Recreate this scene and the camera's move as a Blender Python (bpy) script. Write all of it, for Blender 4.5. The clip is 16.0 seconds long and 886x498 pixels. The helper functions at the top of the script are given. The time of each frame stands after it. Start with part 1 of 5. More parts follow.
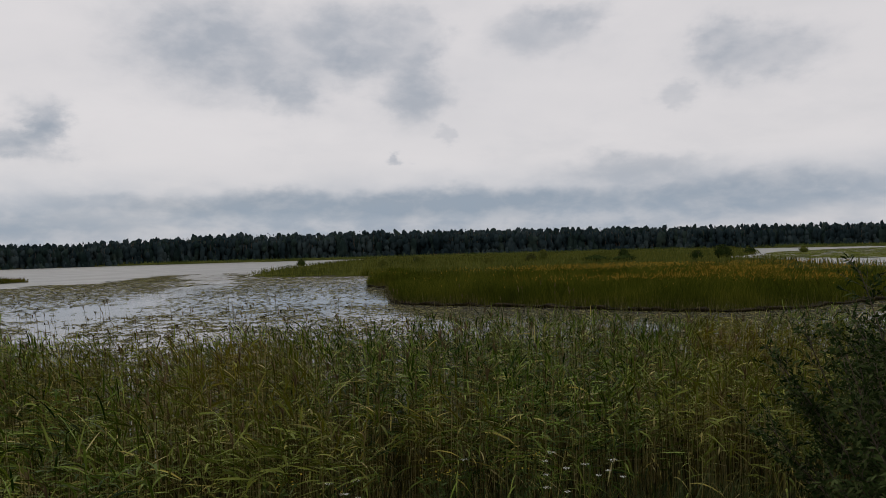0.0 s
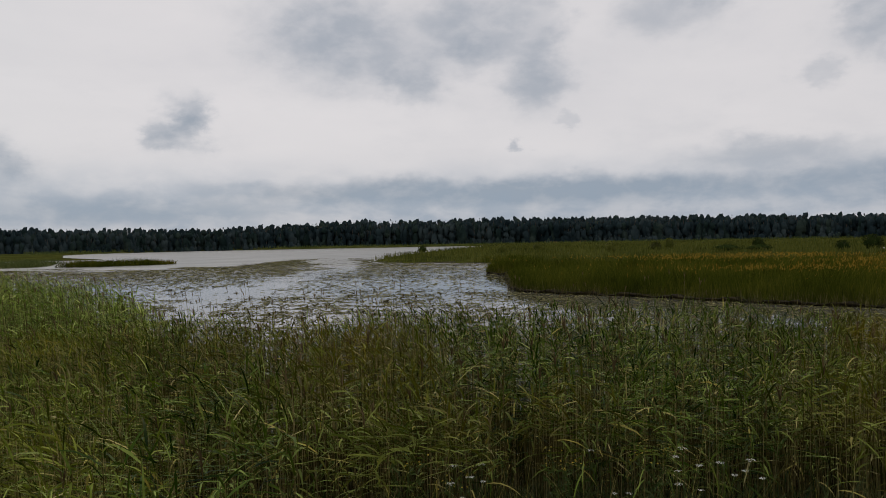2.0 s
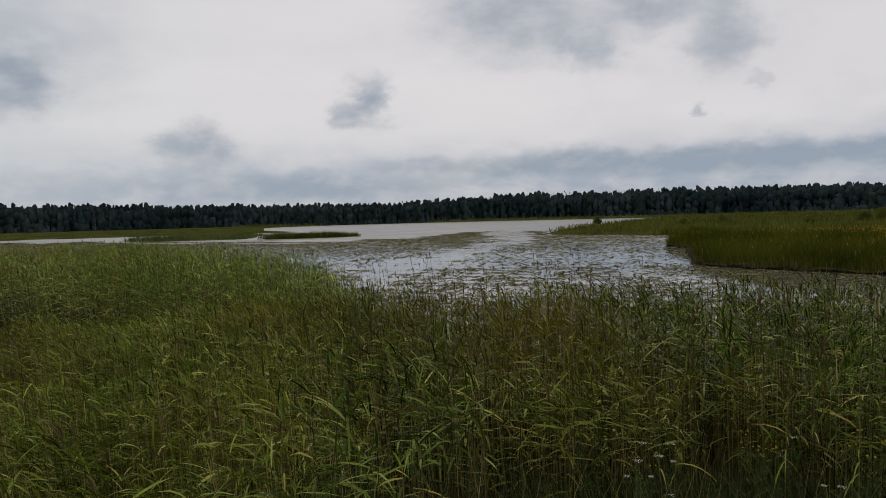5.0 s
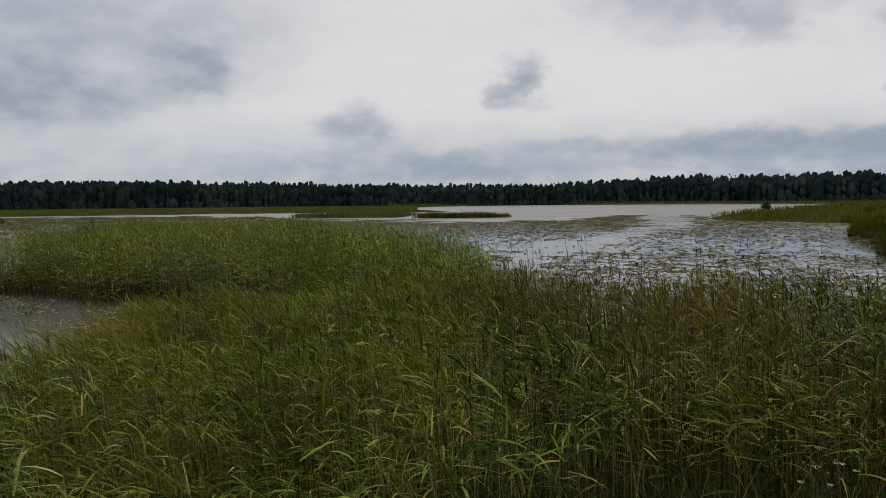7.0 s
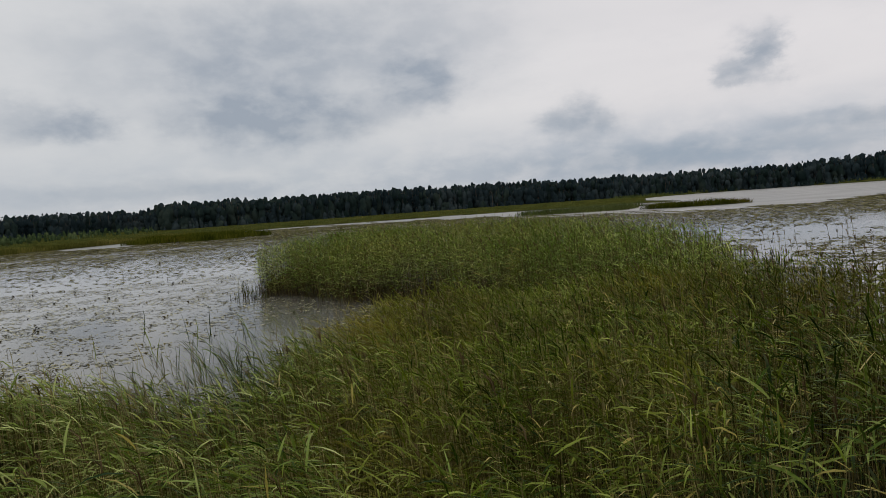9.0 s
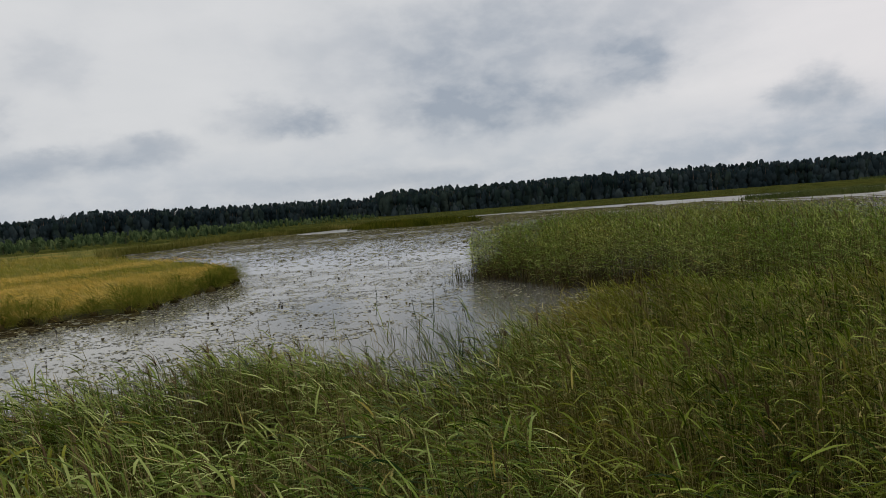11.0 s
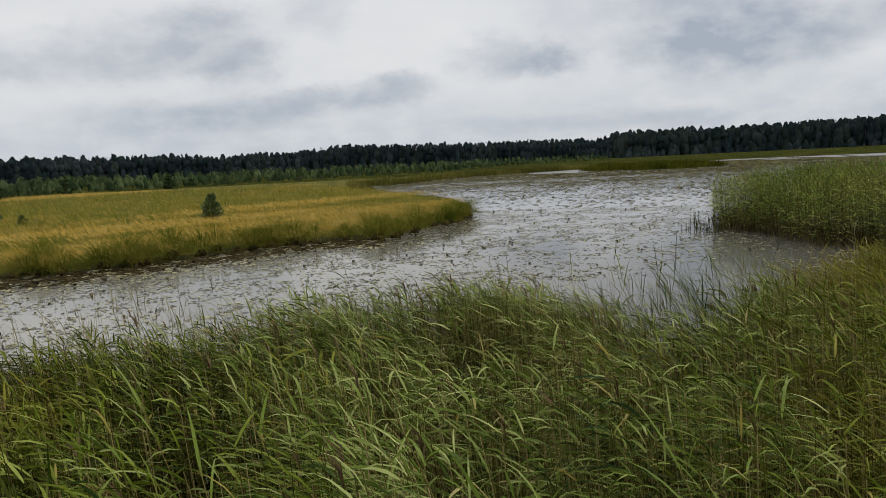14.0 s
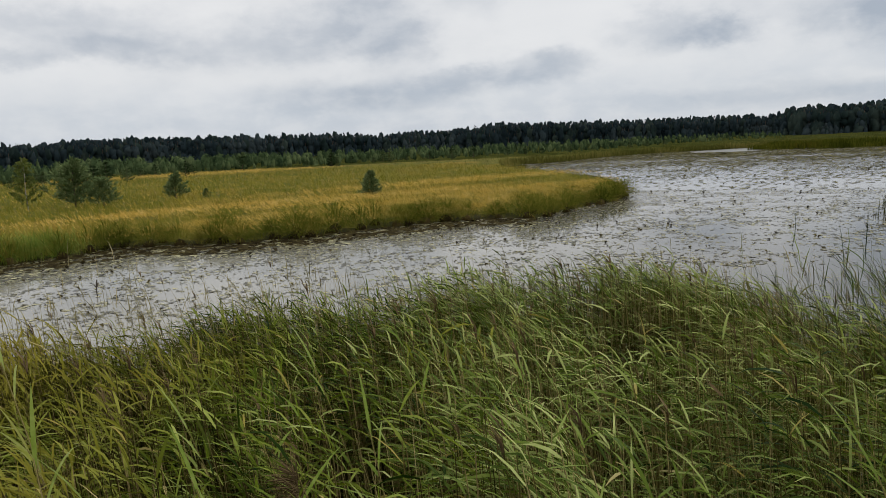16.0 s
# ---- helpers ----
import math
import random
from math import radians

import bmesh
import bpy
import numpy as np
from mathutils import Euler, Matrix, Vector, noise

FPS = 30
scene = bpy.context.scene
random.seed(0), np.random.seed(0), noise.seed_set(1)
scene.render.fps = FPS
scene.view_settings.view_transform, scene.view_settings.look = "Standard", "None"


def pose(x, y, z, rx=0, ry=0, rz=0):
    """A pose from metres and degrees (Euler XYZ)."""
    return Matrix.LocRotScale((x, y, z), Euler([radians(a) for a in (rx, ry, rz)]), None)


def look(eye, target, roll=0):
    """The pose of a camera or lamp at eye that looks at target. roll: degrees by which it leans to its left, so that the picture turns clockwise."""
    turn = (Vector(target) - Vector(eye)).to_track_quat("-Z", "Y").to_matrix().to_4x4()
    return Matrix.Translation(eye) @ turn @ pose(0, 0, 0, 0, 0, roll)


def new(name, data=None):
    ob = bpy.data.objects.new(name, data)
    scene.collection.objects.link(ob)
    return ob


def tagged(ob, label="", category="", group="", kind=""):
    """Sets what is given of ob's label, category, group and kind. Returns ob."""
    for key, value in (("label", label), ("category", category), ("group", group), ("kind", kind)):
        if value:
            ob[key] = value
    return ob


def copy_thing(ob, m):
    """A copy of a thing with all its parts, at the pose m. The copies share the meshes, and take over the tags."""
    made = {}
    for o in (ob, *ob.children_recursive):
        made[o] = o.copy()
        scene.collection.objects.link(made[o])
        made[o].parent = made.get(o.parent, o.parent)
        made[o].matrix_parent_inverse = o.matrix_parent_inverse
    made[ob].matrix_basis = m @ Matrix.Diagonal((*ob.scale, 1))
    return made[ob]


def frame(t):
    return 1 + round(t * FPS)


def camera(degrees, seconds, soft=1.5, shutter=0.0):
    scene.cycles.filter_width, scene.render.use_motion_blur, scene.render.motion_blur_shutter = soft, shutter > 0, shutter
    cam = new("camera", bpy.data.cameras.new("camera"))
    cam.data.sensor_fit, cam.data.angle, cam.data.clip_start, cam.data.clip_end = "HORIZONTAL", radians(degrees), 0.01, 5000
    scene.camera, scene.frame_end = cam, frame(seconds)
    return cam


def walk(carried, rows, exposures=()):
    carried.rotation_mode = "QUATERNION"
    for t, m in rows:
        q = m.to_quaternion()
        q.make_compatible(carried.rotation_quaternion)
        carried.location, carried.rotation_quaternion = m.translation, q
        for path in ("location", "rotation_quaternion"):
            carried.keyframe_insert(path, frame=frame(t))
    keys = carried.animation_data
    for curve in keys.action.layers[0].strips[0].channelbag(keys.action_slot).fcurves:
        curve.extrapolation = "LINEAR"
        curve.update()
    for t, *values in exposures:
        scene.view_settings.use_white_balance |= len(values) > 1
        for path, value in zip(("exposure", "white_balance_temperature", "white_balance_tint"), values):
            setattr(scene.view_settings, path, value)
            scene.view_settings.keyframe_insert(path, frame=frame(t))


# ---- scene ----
# ---- camera and its walk ----
cam = camera(65.06, 16.0, soft=0.5)
EYE = 3.4        # metres above the water
ARM = 0.33       # the camera is held out in front of a turning body


def aim(yaw, pitch, roll):
    """Held at arm's length by someone who turns on the spot."""
    a = radians(yaw)
    return (pose(-ARM * math.sin(a), ARM * math.cos(a) - ARM, EYE, 0, 0, yaw)
            @ pose(0, 0, 0, 90 + pitch) @ pose(0, 0, 0, 0, 0, roll))


walk(cam, [
    (0.0, aim(0.00, 0.31, -1.56)),
    (0.5, aim(2.94, -0.14, -0.84)),
    (1.0, aim(5.91, -0.04, -0.94)),
    (1.5, aim(7.52, -0.08, -1.08)),
    (2.0, aim(9.84, -0.54, -1.03)),
    (2.5, aim(12.56, -0.75, -0.73)),
    (3.0, aim(14.92, -1.20, -0.95)),
    (5.5, aim(27.37, -2.75, -1.35)),
    (6.0, aim(30.90, -2.77, -1.14)),
    (6.5, aim(33.21, -3.49, -0.75)),
    (7.0, aim(36.44, -3.89, -0.43)),
    (7.5, aim(39.55, -3.89, -0.74)),
    (8.0, aim(44.82, -3.71, -2.18)),
    (8.5, aim(47.87, -3.53, -2.49)),
    (9.0, aim(54.95, -3.49, -3.99)),
    (9.5, aim(60.32, -3.56, -4.54)),
    (12.0, aim(77.86, -3.19, -4.31)),
    (12.5, aim(80.54, -3.14, -4.26)),
    (13.0, aim(84.33, -3.01, -3.95)),
    (13.5, aim(87.79, -3.65, -3.44)),
    (14.0, aim(91.00, -7.12, -2.78)),
    (14.5, aim(93.58, -8.40, -2.34)),
    (15.0, aim(96.13, -8.51, -2.22)),
    (15.5, aim(99.83, -8.49, -2.24)),
    (16.0, aim(103.48, -8.31, -2.74)),
], exposures=[(0.0, 0.0), (9.0, 0.05), (9.6, 0.13), (12.4, 0.05), (14.2, 0.28), (16.0, 0.33)])


# ---- world and light ----
def calc(tree, op, a, b=None, c=None):
    n = tree.nodes.new("ShaderNodeMath")
    n.operation = op
    for i, v in enumerate((a, b, c)):
        if v is None:
            continue
        if isinstance(v, (int, float)):
            n.inputs[i].default_value = v
        else:
            tree.links.new(v, n.inputs[i])
    return n.outputs[0]


def mixed(tree, factor, a, b):
    n = tree.nodes.new("ShaderNodeMix")
    n.data_type = "RGBA"
    for socket, v in ((n.inputs[0], factor), (n.inputs[6], a), (n.inputs[7], b)):
        if isinstance(v, (int, float)):
            socket.default_value = v
        elif isinstance(v, tuple):
            socket.default_value = (*v, 1)
        else:
            tree.links.new(v, socket)
    return n.outputs[2]


def noise_of(tree, vector, scale, detail=4.0, rough=0.55, distortion=0.0):
    n = tree.nodes.new("ShaderNodeTexNoise")
    n.inputs["Scale"].default_value, n.inputs["Detail"].default_value = scale, detail
    n.inputs["Roughness"].default_value, n.inputs["Distortion"].default_value = rough, distortion
    if vector is not None:
        tree.links.new(vector, n.inputs["Vector"])
    return n


def ramp_of(tree, value, lo, hi):
    n = tree.nodes.new("ShaderNodeMapRange")
    n.interpolation_type = "SMOOTHSTEP"
    n.inputs["From Min"].default_value, n.inputs["From Max"].default_value = lo, hi
    tree.links.new(value, n.inputs["Value"])
    return n.outputs[0]


def combine(tree, x, y, z):
    n = tree.nodes.new("ShaderNodeCombineXYZ")
    for s, v in zip(n.inputs, (x, y, z)):
        if isinstance(v, (int, float)):
            s.default_value = v
        else:
            tree.links.new(v, s)
    return n.outputs[0]


# separate clouds: azimuth (to the left of +y), elevation, half width, half height (degrees), depth of grey
CLOUDS = [
    (18.2, 16.2, 5.8, 3.4, 0.67), (12.4, 13.3, 2.5, 1.8, 0.59), (7.9, 17.2, 4.1, 2.7, 0.56), (6.8, 15.0, 2.5, 1.4, 0.45), (1.9, 13.2, 2.6, 2.7, 0.59), (2.3, 17.3, 2.5, 2.2, 0.43),
    (29.3, 9.5, 1.4, 1.7, 0.78), (31.6, 8.3, 1.5, 0.7, 0.38), (-8.3, 17.1, 3.7, 1.5, 0.41), (-11.4, 18.0, 2.5, 1.0, 0.38), (-24.9, 14.0, 4.5, 1.8, 0.54), (-22.0, 15.6, 1.8, 1.3, 0.38),
    (-18.8, 11.8, 1.4, 0.7, 0.38), (3.6, 7.9, 0.7, 0.4, 0.49), (-0.3, 9.5, 0.8, 0.4, 0.30), (0.5, 4.0, 17.6, 1.1, 1.00), (16.2, 4.2, 7.9, 1.0, 0.67), (-15.8, 6.3, 6.1, 1.1, 0.49),
    (-23.7, 4.0, 8.3, 1.5, 0.70), (36.4, 2.7, 5.0, 0.8, 0.65), (25.7, 4.5, 3.9, 0.7, 0.38), (67.1, 7.6, 7.8, 1.7, 0.78), (68.1, 11.3, 6.6, 5.5, 0.62), (56.3, 10.2, 3.7, 2.4, 0.73),
    (56.7, 13.9, 8.0, 3.5, 0.37), (43.1, 6.0, 2.7, 1.7, 0.73), (30.2, 9.8, 1.5, 2.1, 0.30), (31.8, 8.6, 1.4, 0.7, 0.38), (81.7, 7.7, 2.4, 1.0, 0.45), (33.8, 2.9, 13.2, 1.1, 0.54),
    (77.2, 11.8, 7.0, 3.8, 0.32), (108.6, 10.0, 3.8, 2.0, 0.45), (106.2, 8.0, 3.1, 1.8, 0.43), (101.4, 5.3, 5.2, 0.8, 0.43), (95.0, 6.1, 3.8, 1.1, 0.37), (108.0, 4.2, 5.5, 1.1, 0.45),
    (99.9, 12.2, 2.4, 2.0, 0.27), (86.3, 8.1, 3.2, 1.5, 0.26), (82.0, 7.7, 2.1, 0.8, 0.28), (78.4, 2.8, 8.7, 0.7, 0.24), (127.1, 8.3, 5.3, 1.1, 0.49), (116.2, 8.5, 6.5, 1.7, 0.43),
    (130.2, 9.7, 6.3, 1.5, 0.43), (110.0, 9.8, 6.3, 2.2, 0.30), (113.0, 4.3, 4.7, 1.4, 0.32), (107.1, 4.7, 3.8, 1.1, 0.24), (94.9, 5.7, 3.2, 1.1, 0.37), (100.7, 5.1, 3.2, 0.8, 0.32),
    (83.8, 8.1, 3.8, 1.3, 0.30), (133.3, 7.4, 2.4, 0.8, 0.43), (72.6, 2.2, 4.4, 0.8, 0.32),
]


def make_world():
    world = bpy.data.worlds.new("overcast_sky")
    scene.world = world
    world.use_nodes = True
    tree = world.node_tree
    tree.nodes.clear()
    coord = tree.nodes.new("ShaderNodeTexCoord")
    way = tree.nodes.new("ShaderNodeSeparateXYZ")
    tree.links.new(coord.outputs["Generated"], way.inputs[0])
    x, y, z = way.outputs
    az = calc(tree, "MULTIPLY", calc(tree, "ARCTAN2", calc(tree, "MULTIPLY", x, -1.0), y), 57.2958)
    el = calc(tree, "MULTIPLY", calc(tree, "ARCSINE", z), 57.2958)
    # a flat cloud deck seen from below: cells shrink towards the horizon
    lift = calc(tree, "ADD", calc(tree, "MAXIMUM", z, 0.0), 0.30)
    deck = combine(tree, calc(tree, "DIVIDE", x, lift), calc(tree, "DIVIDE", y, lift), 0.0)
    broad = noise_of(tree, deck, 0.75, 5.0, 0.55, 0.3).outputs[0]
    fine = noise_of(tree, deck, 2.6, 5.0, 0.6, 0.2).outputs[0]
    streak = noise_of(tree, combine(tree, calc(tree, "MULTIPLY", az, 0.07), calc(tree, "MULTIPLY", el, 0.24), 3.0),
                      1.0, 4.0, 0.5, 0.4).outputs[0]
    # ragged edges for the separate clouds
    edge = noise_of(tree, combine(tree, calc(tree, "MULTIPLY", az, 0.24), calc(tree, "MULTIPLY", el, 0.38), 0.0), 1.0, 6.0, 0.62)
    edge_parts = tree.nodes.new("ShaderNodeSeparateColor")
    tree.links.new(edge.outputs["Color"], edge_parts.inputs[0])
    torn = calc(tree, "ADD", calc(tree, "MULTIPLY", ramp_of(tree, el, 3.0, 9.0), 0.65), 0.35)
    az_r = calc(tree, "ADD", az, calc(tree, "MULTIPLY", calc(tree, "SUBTRACT", edge_parts.outputs[0], 0.5), 6.5))
    el_r = calc(tree, "ADD", el, calc(tree, "MULTIPLY", calc(tree, "MULTIPLY", calc(tree, "SUBTRACT", edge_parts.outputs[1], 0.5), 4.0), torn))
    grey = 0.0
    for a, e, wide, high, depth in CLOUDS:
        u = calc(tree, "DIVIDE", calc(tree, "SUBTRACT", az_r, a), wide)
        v = calc(tree, "DIVIDE", calc(tree, "SUBTRACT", el_r, e), high)
        r2 = calc(tree, "ADD", calc(tree, "MULTIPLY", u, u), calc(tree, "MULTIPLY", v, v))
        blob = calc(tree, "MULTIPLY", calc(tree, "EXPONENT", calc(tree, "MULTIPLY", calc(tree, "POWER", r2, 1.7), -0.75)), depth)
        grey = blob if isinstance(grey, float) else calc(tree, "SUBTRACT", calc(tree, "ADD", grey, blob), calc(tree, "MULTIPLY", grey, blob))
    curl = noise_of(tree, combine(tree, calc(tree, "MULTIPLY", az, 0.30), calc(tree, "MULTIPLY", el, 0.55), 7.0), 1.0, 5.0, 0.55, 0.15).outputs[0]
    grey = calc(tree, "MULTIPLY", grey, calc(tree, "ADD", calc(tree, "MULTIPLY", ramp_of(tree, curl, 0.28, 0.66), 0.50), 0.70))
    field = calc(tree, "MULTIPLY", ramp_of(tree, broad, 0.46, 0.80), 0.20)
    field = calc(tree, "ADD", field, calc(tree, "MULTIPLY", ramp_of(tree, fine, 0.45, 0.8), 0.16))
    grey = calc(tree, "MINIMUM", calc(tree, "ADD", grey, field), 1.0)
    west = ramp_of(tree, az, 30.0, 70.0)
    pale = mixed(tree, streak, mixed(tree, west, (0.655, 0.635, 0.65), (0.58, 0.59, 0.605)), mixed(tree, west, (0.75, 0.72, 0.725), (0.68, 0.68, 0.685)))
    sky = mixed(tree, grey, pale, (0.305, 0.345, 0.405))
    # blue-grey bands low over the woods
    low = calc(tree, "MULTIPLY", calc(tree, "SUBTRACT", 1.0, ramp_of(tree, el, 2.0, 8.0)), ramp_of(tree, streak, 0.18, 0.55))
    low = calc(tree, "MULTIPLY", low, calc(tree, "ADD", calc(tree, "MULTIPLY", ramp_of(tree, curl, 0.3, 0.65), 0.4), 0.6))
    low = calc(tree, "MULTIPLY", low, calc(tree, "SUBTRACT", 1.0, calc(tree, "MULTIPLY", ramp_of(tree, az, 35.0, 75.0), 0.45)))
    sky = mixed(tree, calc(tree, "MULTIPLY", low, 0.88), sky, (0.27, 0.335, 0.425))
    clear = tree.nodes.new("ShaderNodeTexSky")
    clear.sky_type, clear.sun_disc = "NISHITA", False
    clear.sun_elevation, clear.sun_rotation = radians(42), radians(-40)
    thin = tree.nodes.new("ShaderNodeVectorMath")
    thin.operation = "SCALE"
    thin.inputs["Scale"].default_value = 0.10
    tree.links.new(clear.outputs[0], thin.inputs[0])
    sky = mixed(tree, 0.96, thin.outputs[0], sky)
    back = tree.nodes.new("ShaderNodeBackground")
    back.inputs["Strength"].default_value = 1.0
    tree.links.new(sky, back.inputs[0])
    done = tree.nodes.new("ShaderNodeOutputWorld")
    tree.links.new(back.outputs[0], done.inputs[0])


make_world()
sun = new("sun", bpy.data.lights.new("sun", "SUN"))
sun.data.energy, sun.data.angle, sun.data.color = 0.6, radians(25), (1.0, 0.96, 0.9)
sun.matrix_world = look((0, 0, 50), (0 + 50 * math.sin(radians(-40)) * -0.9, -50 * math.cos(radians(-40)) * 0.9, 0))


# ---- materials ----
def material(name, colours, rough=0.6, scale=3.0, per_piece=0.5, relief=0.0, relief_scale=40.0, spec=0.3, sheer=0.0, patch=None, stops=(0.12, 0.5, 0.9), mottle=0.0, mottle_scale=22.0):
    """colours: three tones; pieces vary among them, broad stains shift them. patch: (colour, scale, from, to)
    for large drifts of another tone."""
    mat = bpy.data.materials.new(name)
    mat.use_nodes = True
    tree = mat.node_tree
    bsdf = tree.nodes["Principled BSDF"]
    where = tree.nodes.new("ShaderNodeNewGeometry")
    place = where.outputs["Position"]
    stain = noise_of(tree, place, scale, 4.0, 0.6).outputs[0]
    piece = where.outputs["Random Per Island"]
    pick = calc(tree, "ADD", calc(tree, "MULTIPLY", piece, per_piece), calc(tree, "MULTIPLY", ramp_of(tree, stain, 0.3, 0.7), 1 - per_piece))
    if mottle:
        grain = noise_of(tree, place, mottle_scale, 3.0, 0.6).outputs[0]
        pick = calc(tree, "ADD", pick, calc(tree, "MULTIPLY", calc(tree, "SUBTRACT", grain, 0.5), mottle))
    n = tree.nodes.new("ShaderNodeValToRGB")
    n.color_ramp.elements[0].color, n.color_ramp.elements[1].color = (*colours[0], 1), (*colours[2], 1)
    n.color_ramp.elements[0].position, n.color_ramp.elements[1].position = stops[0], stops[2]
    n.color_ramp.elements.new(stops[1]).color = (*colours[1], 1)
    tree.links.new(pick, n.inputs[0])
    colour = n.outputs[0]
    if patch:
        drift = noise_of(tree, place, patch[1], 3.0, 0.55).outputs[0]
        colour = mixed(tree, ramp_of(tree, drift, patch[2], patch[3]), colour, patch[0])
    tree.links.new(colour, bsdf.inputs["Base Color"])
    bsdf.inputs["Roughness"].default_value = rough
    bsdf.inputs["Specular IOR Level"].default_value = spec
    if relief:
        grain = noise_of(tree, place, relief_scale, 5.0, 0.6).outputs[0]
        bump = tree.nodes.new("ShaderNodeBump")
        bump.inputs["Strength"].default_value, bump.inputs["Distance"].default_value = relief, 0.05
        tree.links.new(grain, bump.inputs["Height"])
        tree.links.new(bump.outputs[0], bsdf.inputs["Normal"])
    if sheer:
        thin = tree.nodes.new("ShaderNodeBsdfTranslucent")
        tree.links.new(colour, thin.inputs[0])
        both = tree.nodes.new("ShaderNodeMixShader")
        both.inputs[0].default_value = sheer
        tree.links.new(bsdf.outputs[0], both.inputs[1])
        tree.links.new(thin.outputs[0], both.inputs[2])
        tree.links.new(both.outputs[0], tree.nodes["Material Output"].inputs[0])
    return mat


def water_material():
    mat = bpy.data.materials.new("lake_water")
    mat.use_nodes = True
    tree = mat.node_tree
    bsdf = tree.nodes["Principled BSDF"]
    where = tree.nodes.new("ShaderNodeNewGeometry").outputs["Position"]
    murk = noise_of(tree, where, 0.25, 3.0).outputs[0]
    # paler base colour in the arm before the sedge bank
    arm = tree.nodes.new("ShaderNodeVectorMath")
    arm.operation = "DISTANCE"
    arm.inputs[1].default_value = (-18, -16, 0)
    tree.links.new(where, arm.inputs[0])
    arm_pale = calc(tree, "SUBTRACT", 1.0, ramp_of(tree, arm.outputs["Value"], 9.0, 21.0))
    deep = mixed(tree, murk, (0.080, 0.079, 0.067), (0.165, 0.158, 0.130))
    tree.links.new(mixed(tree, arm_pale, deep, mixed(tree, murk, (0.15, 0.147, 0.12), (0.36, 0.35, 0.29))), bsdf.inputs["Base Color"])
    bsdf.inputs["IOR"].default_value = 1.333
    calm = noise_of(tree, where, 0.06, 3.0).outputs[0]
    reach = tree.nodes.new("ShaderNodeVectorMath")
    reach.operation = "LENGTH"
    tree.links.new(where, reach.inputs[0])
    open_lake = ramp_of(tree, reach.outputs["Value"], 50.0, 140.0)
    breeze = calc(tree, "ADD", calc(tree, "MULTIPLY", ramp_of(tree, calm, 0.4, 0.65), 0.05), 0.015)
    tree.links.new(calc(tree, "ADD", breeze, calc(tree, "MULTIPLY", open_lake, 0.27)), bsdf.inputs["Roughness"])
    ripple = noise_of(tree, where, 5.0, 4.0, 0.6, 0.5).outputs[0]
    bump = tree.nodes.new("ShaderNodeBump")
    bump.inputs["Distance"].default_value = 0.03
    tree.links.new(calc(tree, "ADD", calc(tree, "MULTIPLY", open_lake, 0.45), 0.06), bump.inputs["Strength"])
    tree.links.new(ripple, bump.inputs["Height"])
    tree.links.new(bump.outputs[0], bsdf.inputs["Normal"])
    return mat


M_GROUND = material("marsh_soil", ((0.022, 0.020, 0.010), (0.038, 0.034, 0.015), (0.06, 0.052, 0.022)), 0.95, 1.3, 0.0, 0.6, 6.0, 0.05,
                    patch=((0.07, 0.075, 0.02), 0.08, 0.4, 0.65))
M_WATER = water_material()
M_REED_LEAF = material("reed_leaf", ((0.012, 0.034, 0.004), (0.162, 0.232, 0.030), (0.48, 0.53, 0.19)), 0.5, 0.45, 0.70, 0, 40, 0.08, 0.22,
                       ((0.23, 0.200, 0.036), 0.33, 0.52, 0.74), (0.12, 0.52, 0.98), 0.35)
M_REED_OLIVE = material("olive_reed_leaf", ((0.014, 0.034, 0.003), (0.124, 0.172, 0.012), (0.38, 0.44, 0.10)), 0.55, 0.45, 0.70, 0, 40, 0.04, 0.22,
                        ((0.26, 0.225, 0.030), 0.33, 0.46, 0.70), (0.14, 0.54, 0.98), 0.35)
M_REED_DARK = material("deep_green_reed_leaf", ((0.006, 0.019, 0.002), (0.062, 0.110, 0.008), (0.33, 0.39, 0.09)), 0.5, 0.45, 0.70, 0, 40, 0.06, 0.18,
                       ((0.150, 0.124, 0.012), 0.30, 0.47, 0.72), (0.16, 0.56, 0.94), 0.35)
M_REED_DRY = material("yellowed_reed_leaf", ((0.30, 0.25, 0.05), (0.40, 0.34, 0.09), (0.46, 0.40, 0.18)), 0.65, 2.0, 0.8, 0, 40, 0.05, 0.2)
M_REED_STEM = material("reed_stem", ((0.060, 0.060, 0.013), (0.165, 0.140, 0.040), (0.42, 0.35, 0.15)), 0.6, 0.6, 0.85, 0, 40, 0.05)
# darker copy of the reed stem, with the bed's shade put into its tones
M_SHADED_STEM = material("shaded_reed_stem", ((0.032, 0.031, 0.007), (0.090, 0.074, 0.020), (0.30, 0.24, 0.10)), 0.6, 0.6, 0.85, 0, 40, 0.03)
# brown dead reed, darkened so its colour holds the shade deep among stems
M_SHADE_LITTER = material("shade_dark_reed_litter", ((0.016, 0.012, 0.005), (0.034, 0.025, 0.009), (0.10, 0.074, 0.028)), 0.8, 0.8, 0.75, 0, 40, 0.03)
M_PLUME = material("reed_plume", ((0.075, 0.052, 0.028), (0.14, 0.10, 0.05), (0.26, 0.19, 0.10)), 0.8, 2.0, 0.7, 0, 40, 0.0, 0.2)
M_CLUMP_LEAF = material("clump_reed_leaf", ((0.036, 0.080, 0.007), (0.160, 0.238, 0.026), (0.42, 0.47, 0.13)), 0.6, 0.35, 0.55, 0, 40, 0.05, 0.22,
                       ((0.225, 0.230, 0.036), 0.16, 0.52, 0.68), mottle=0.3, mottle_scale=1.2)
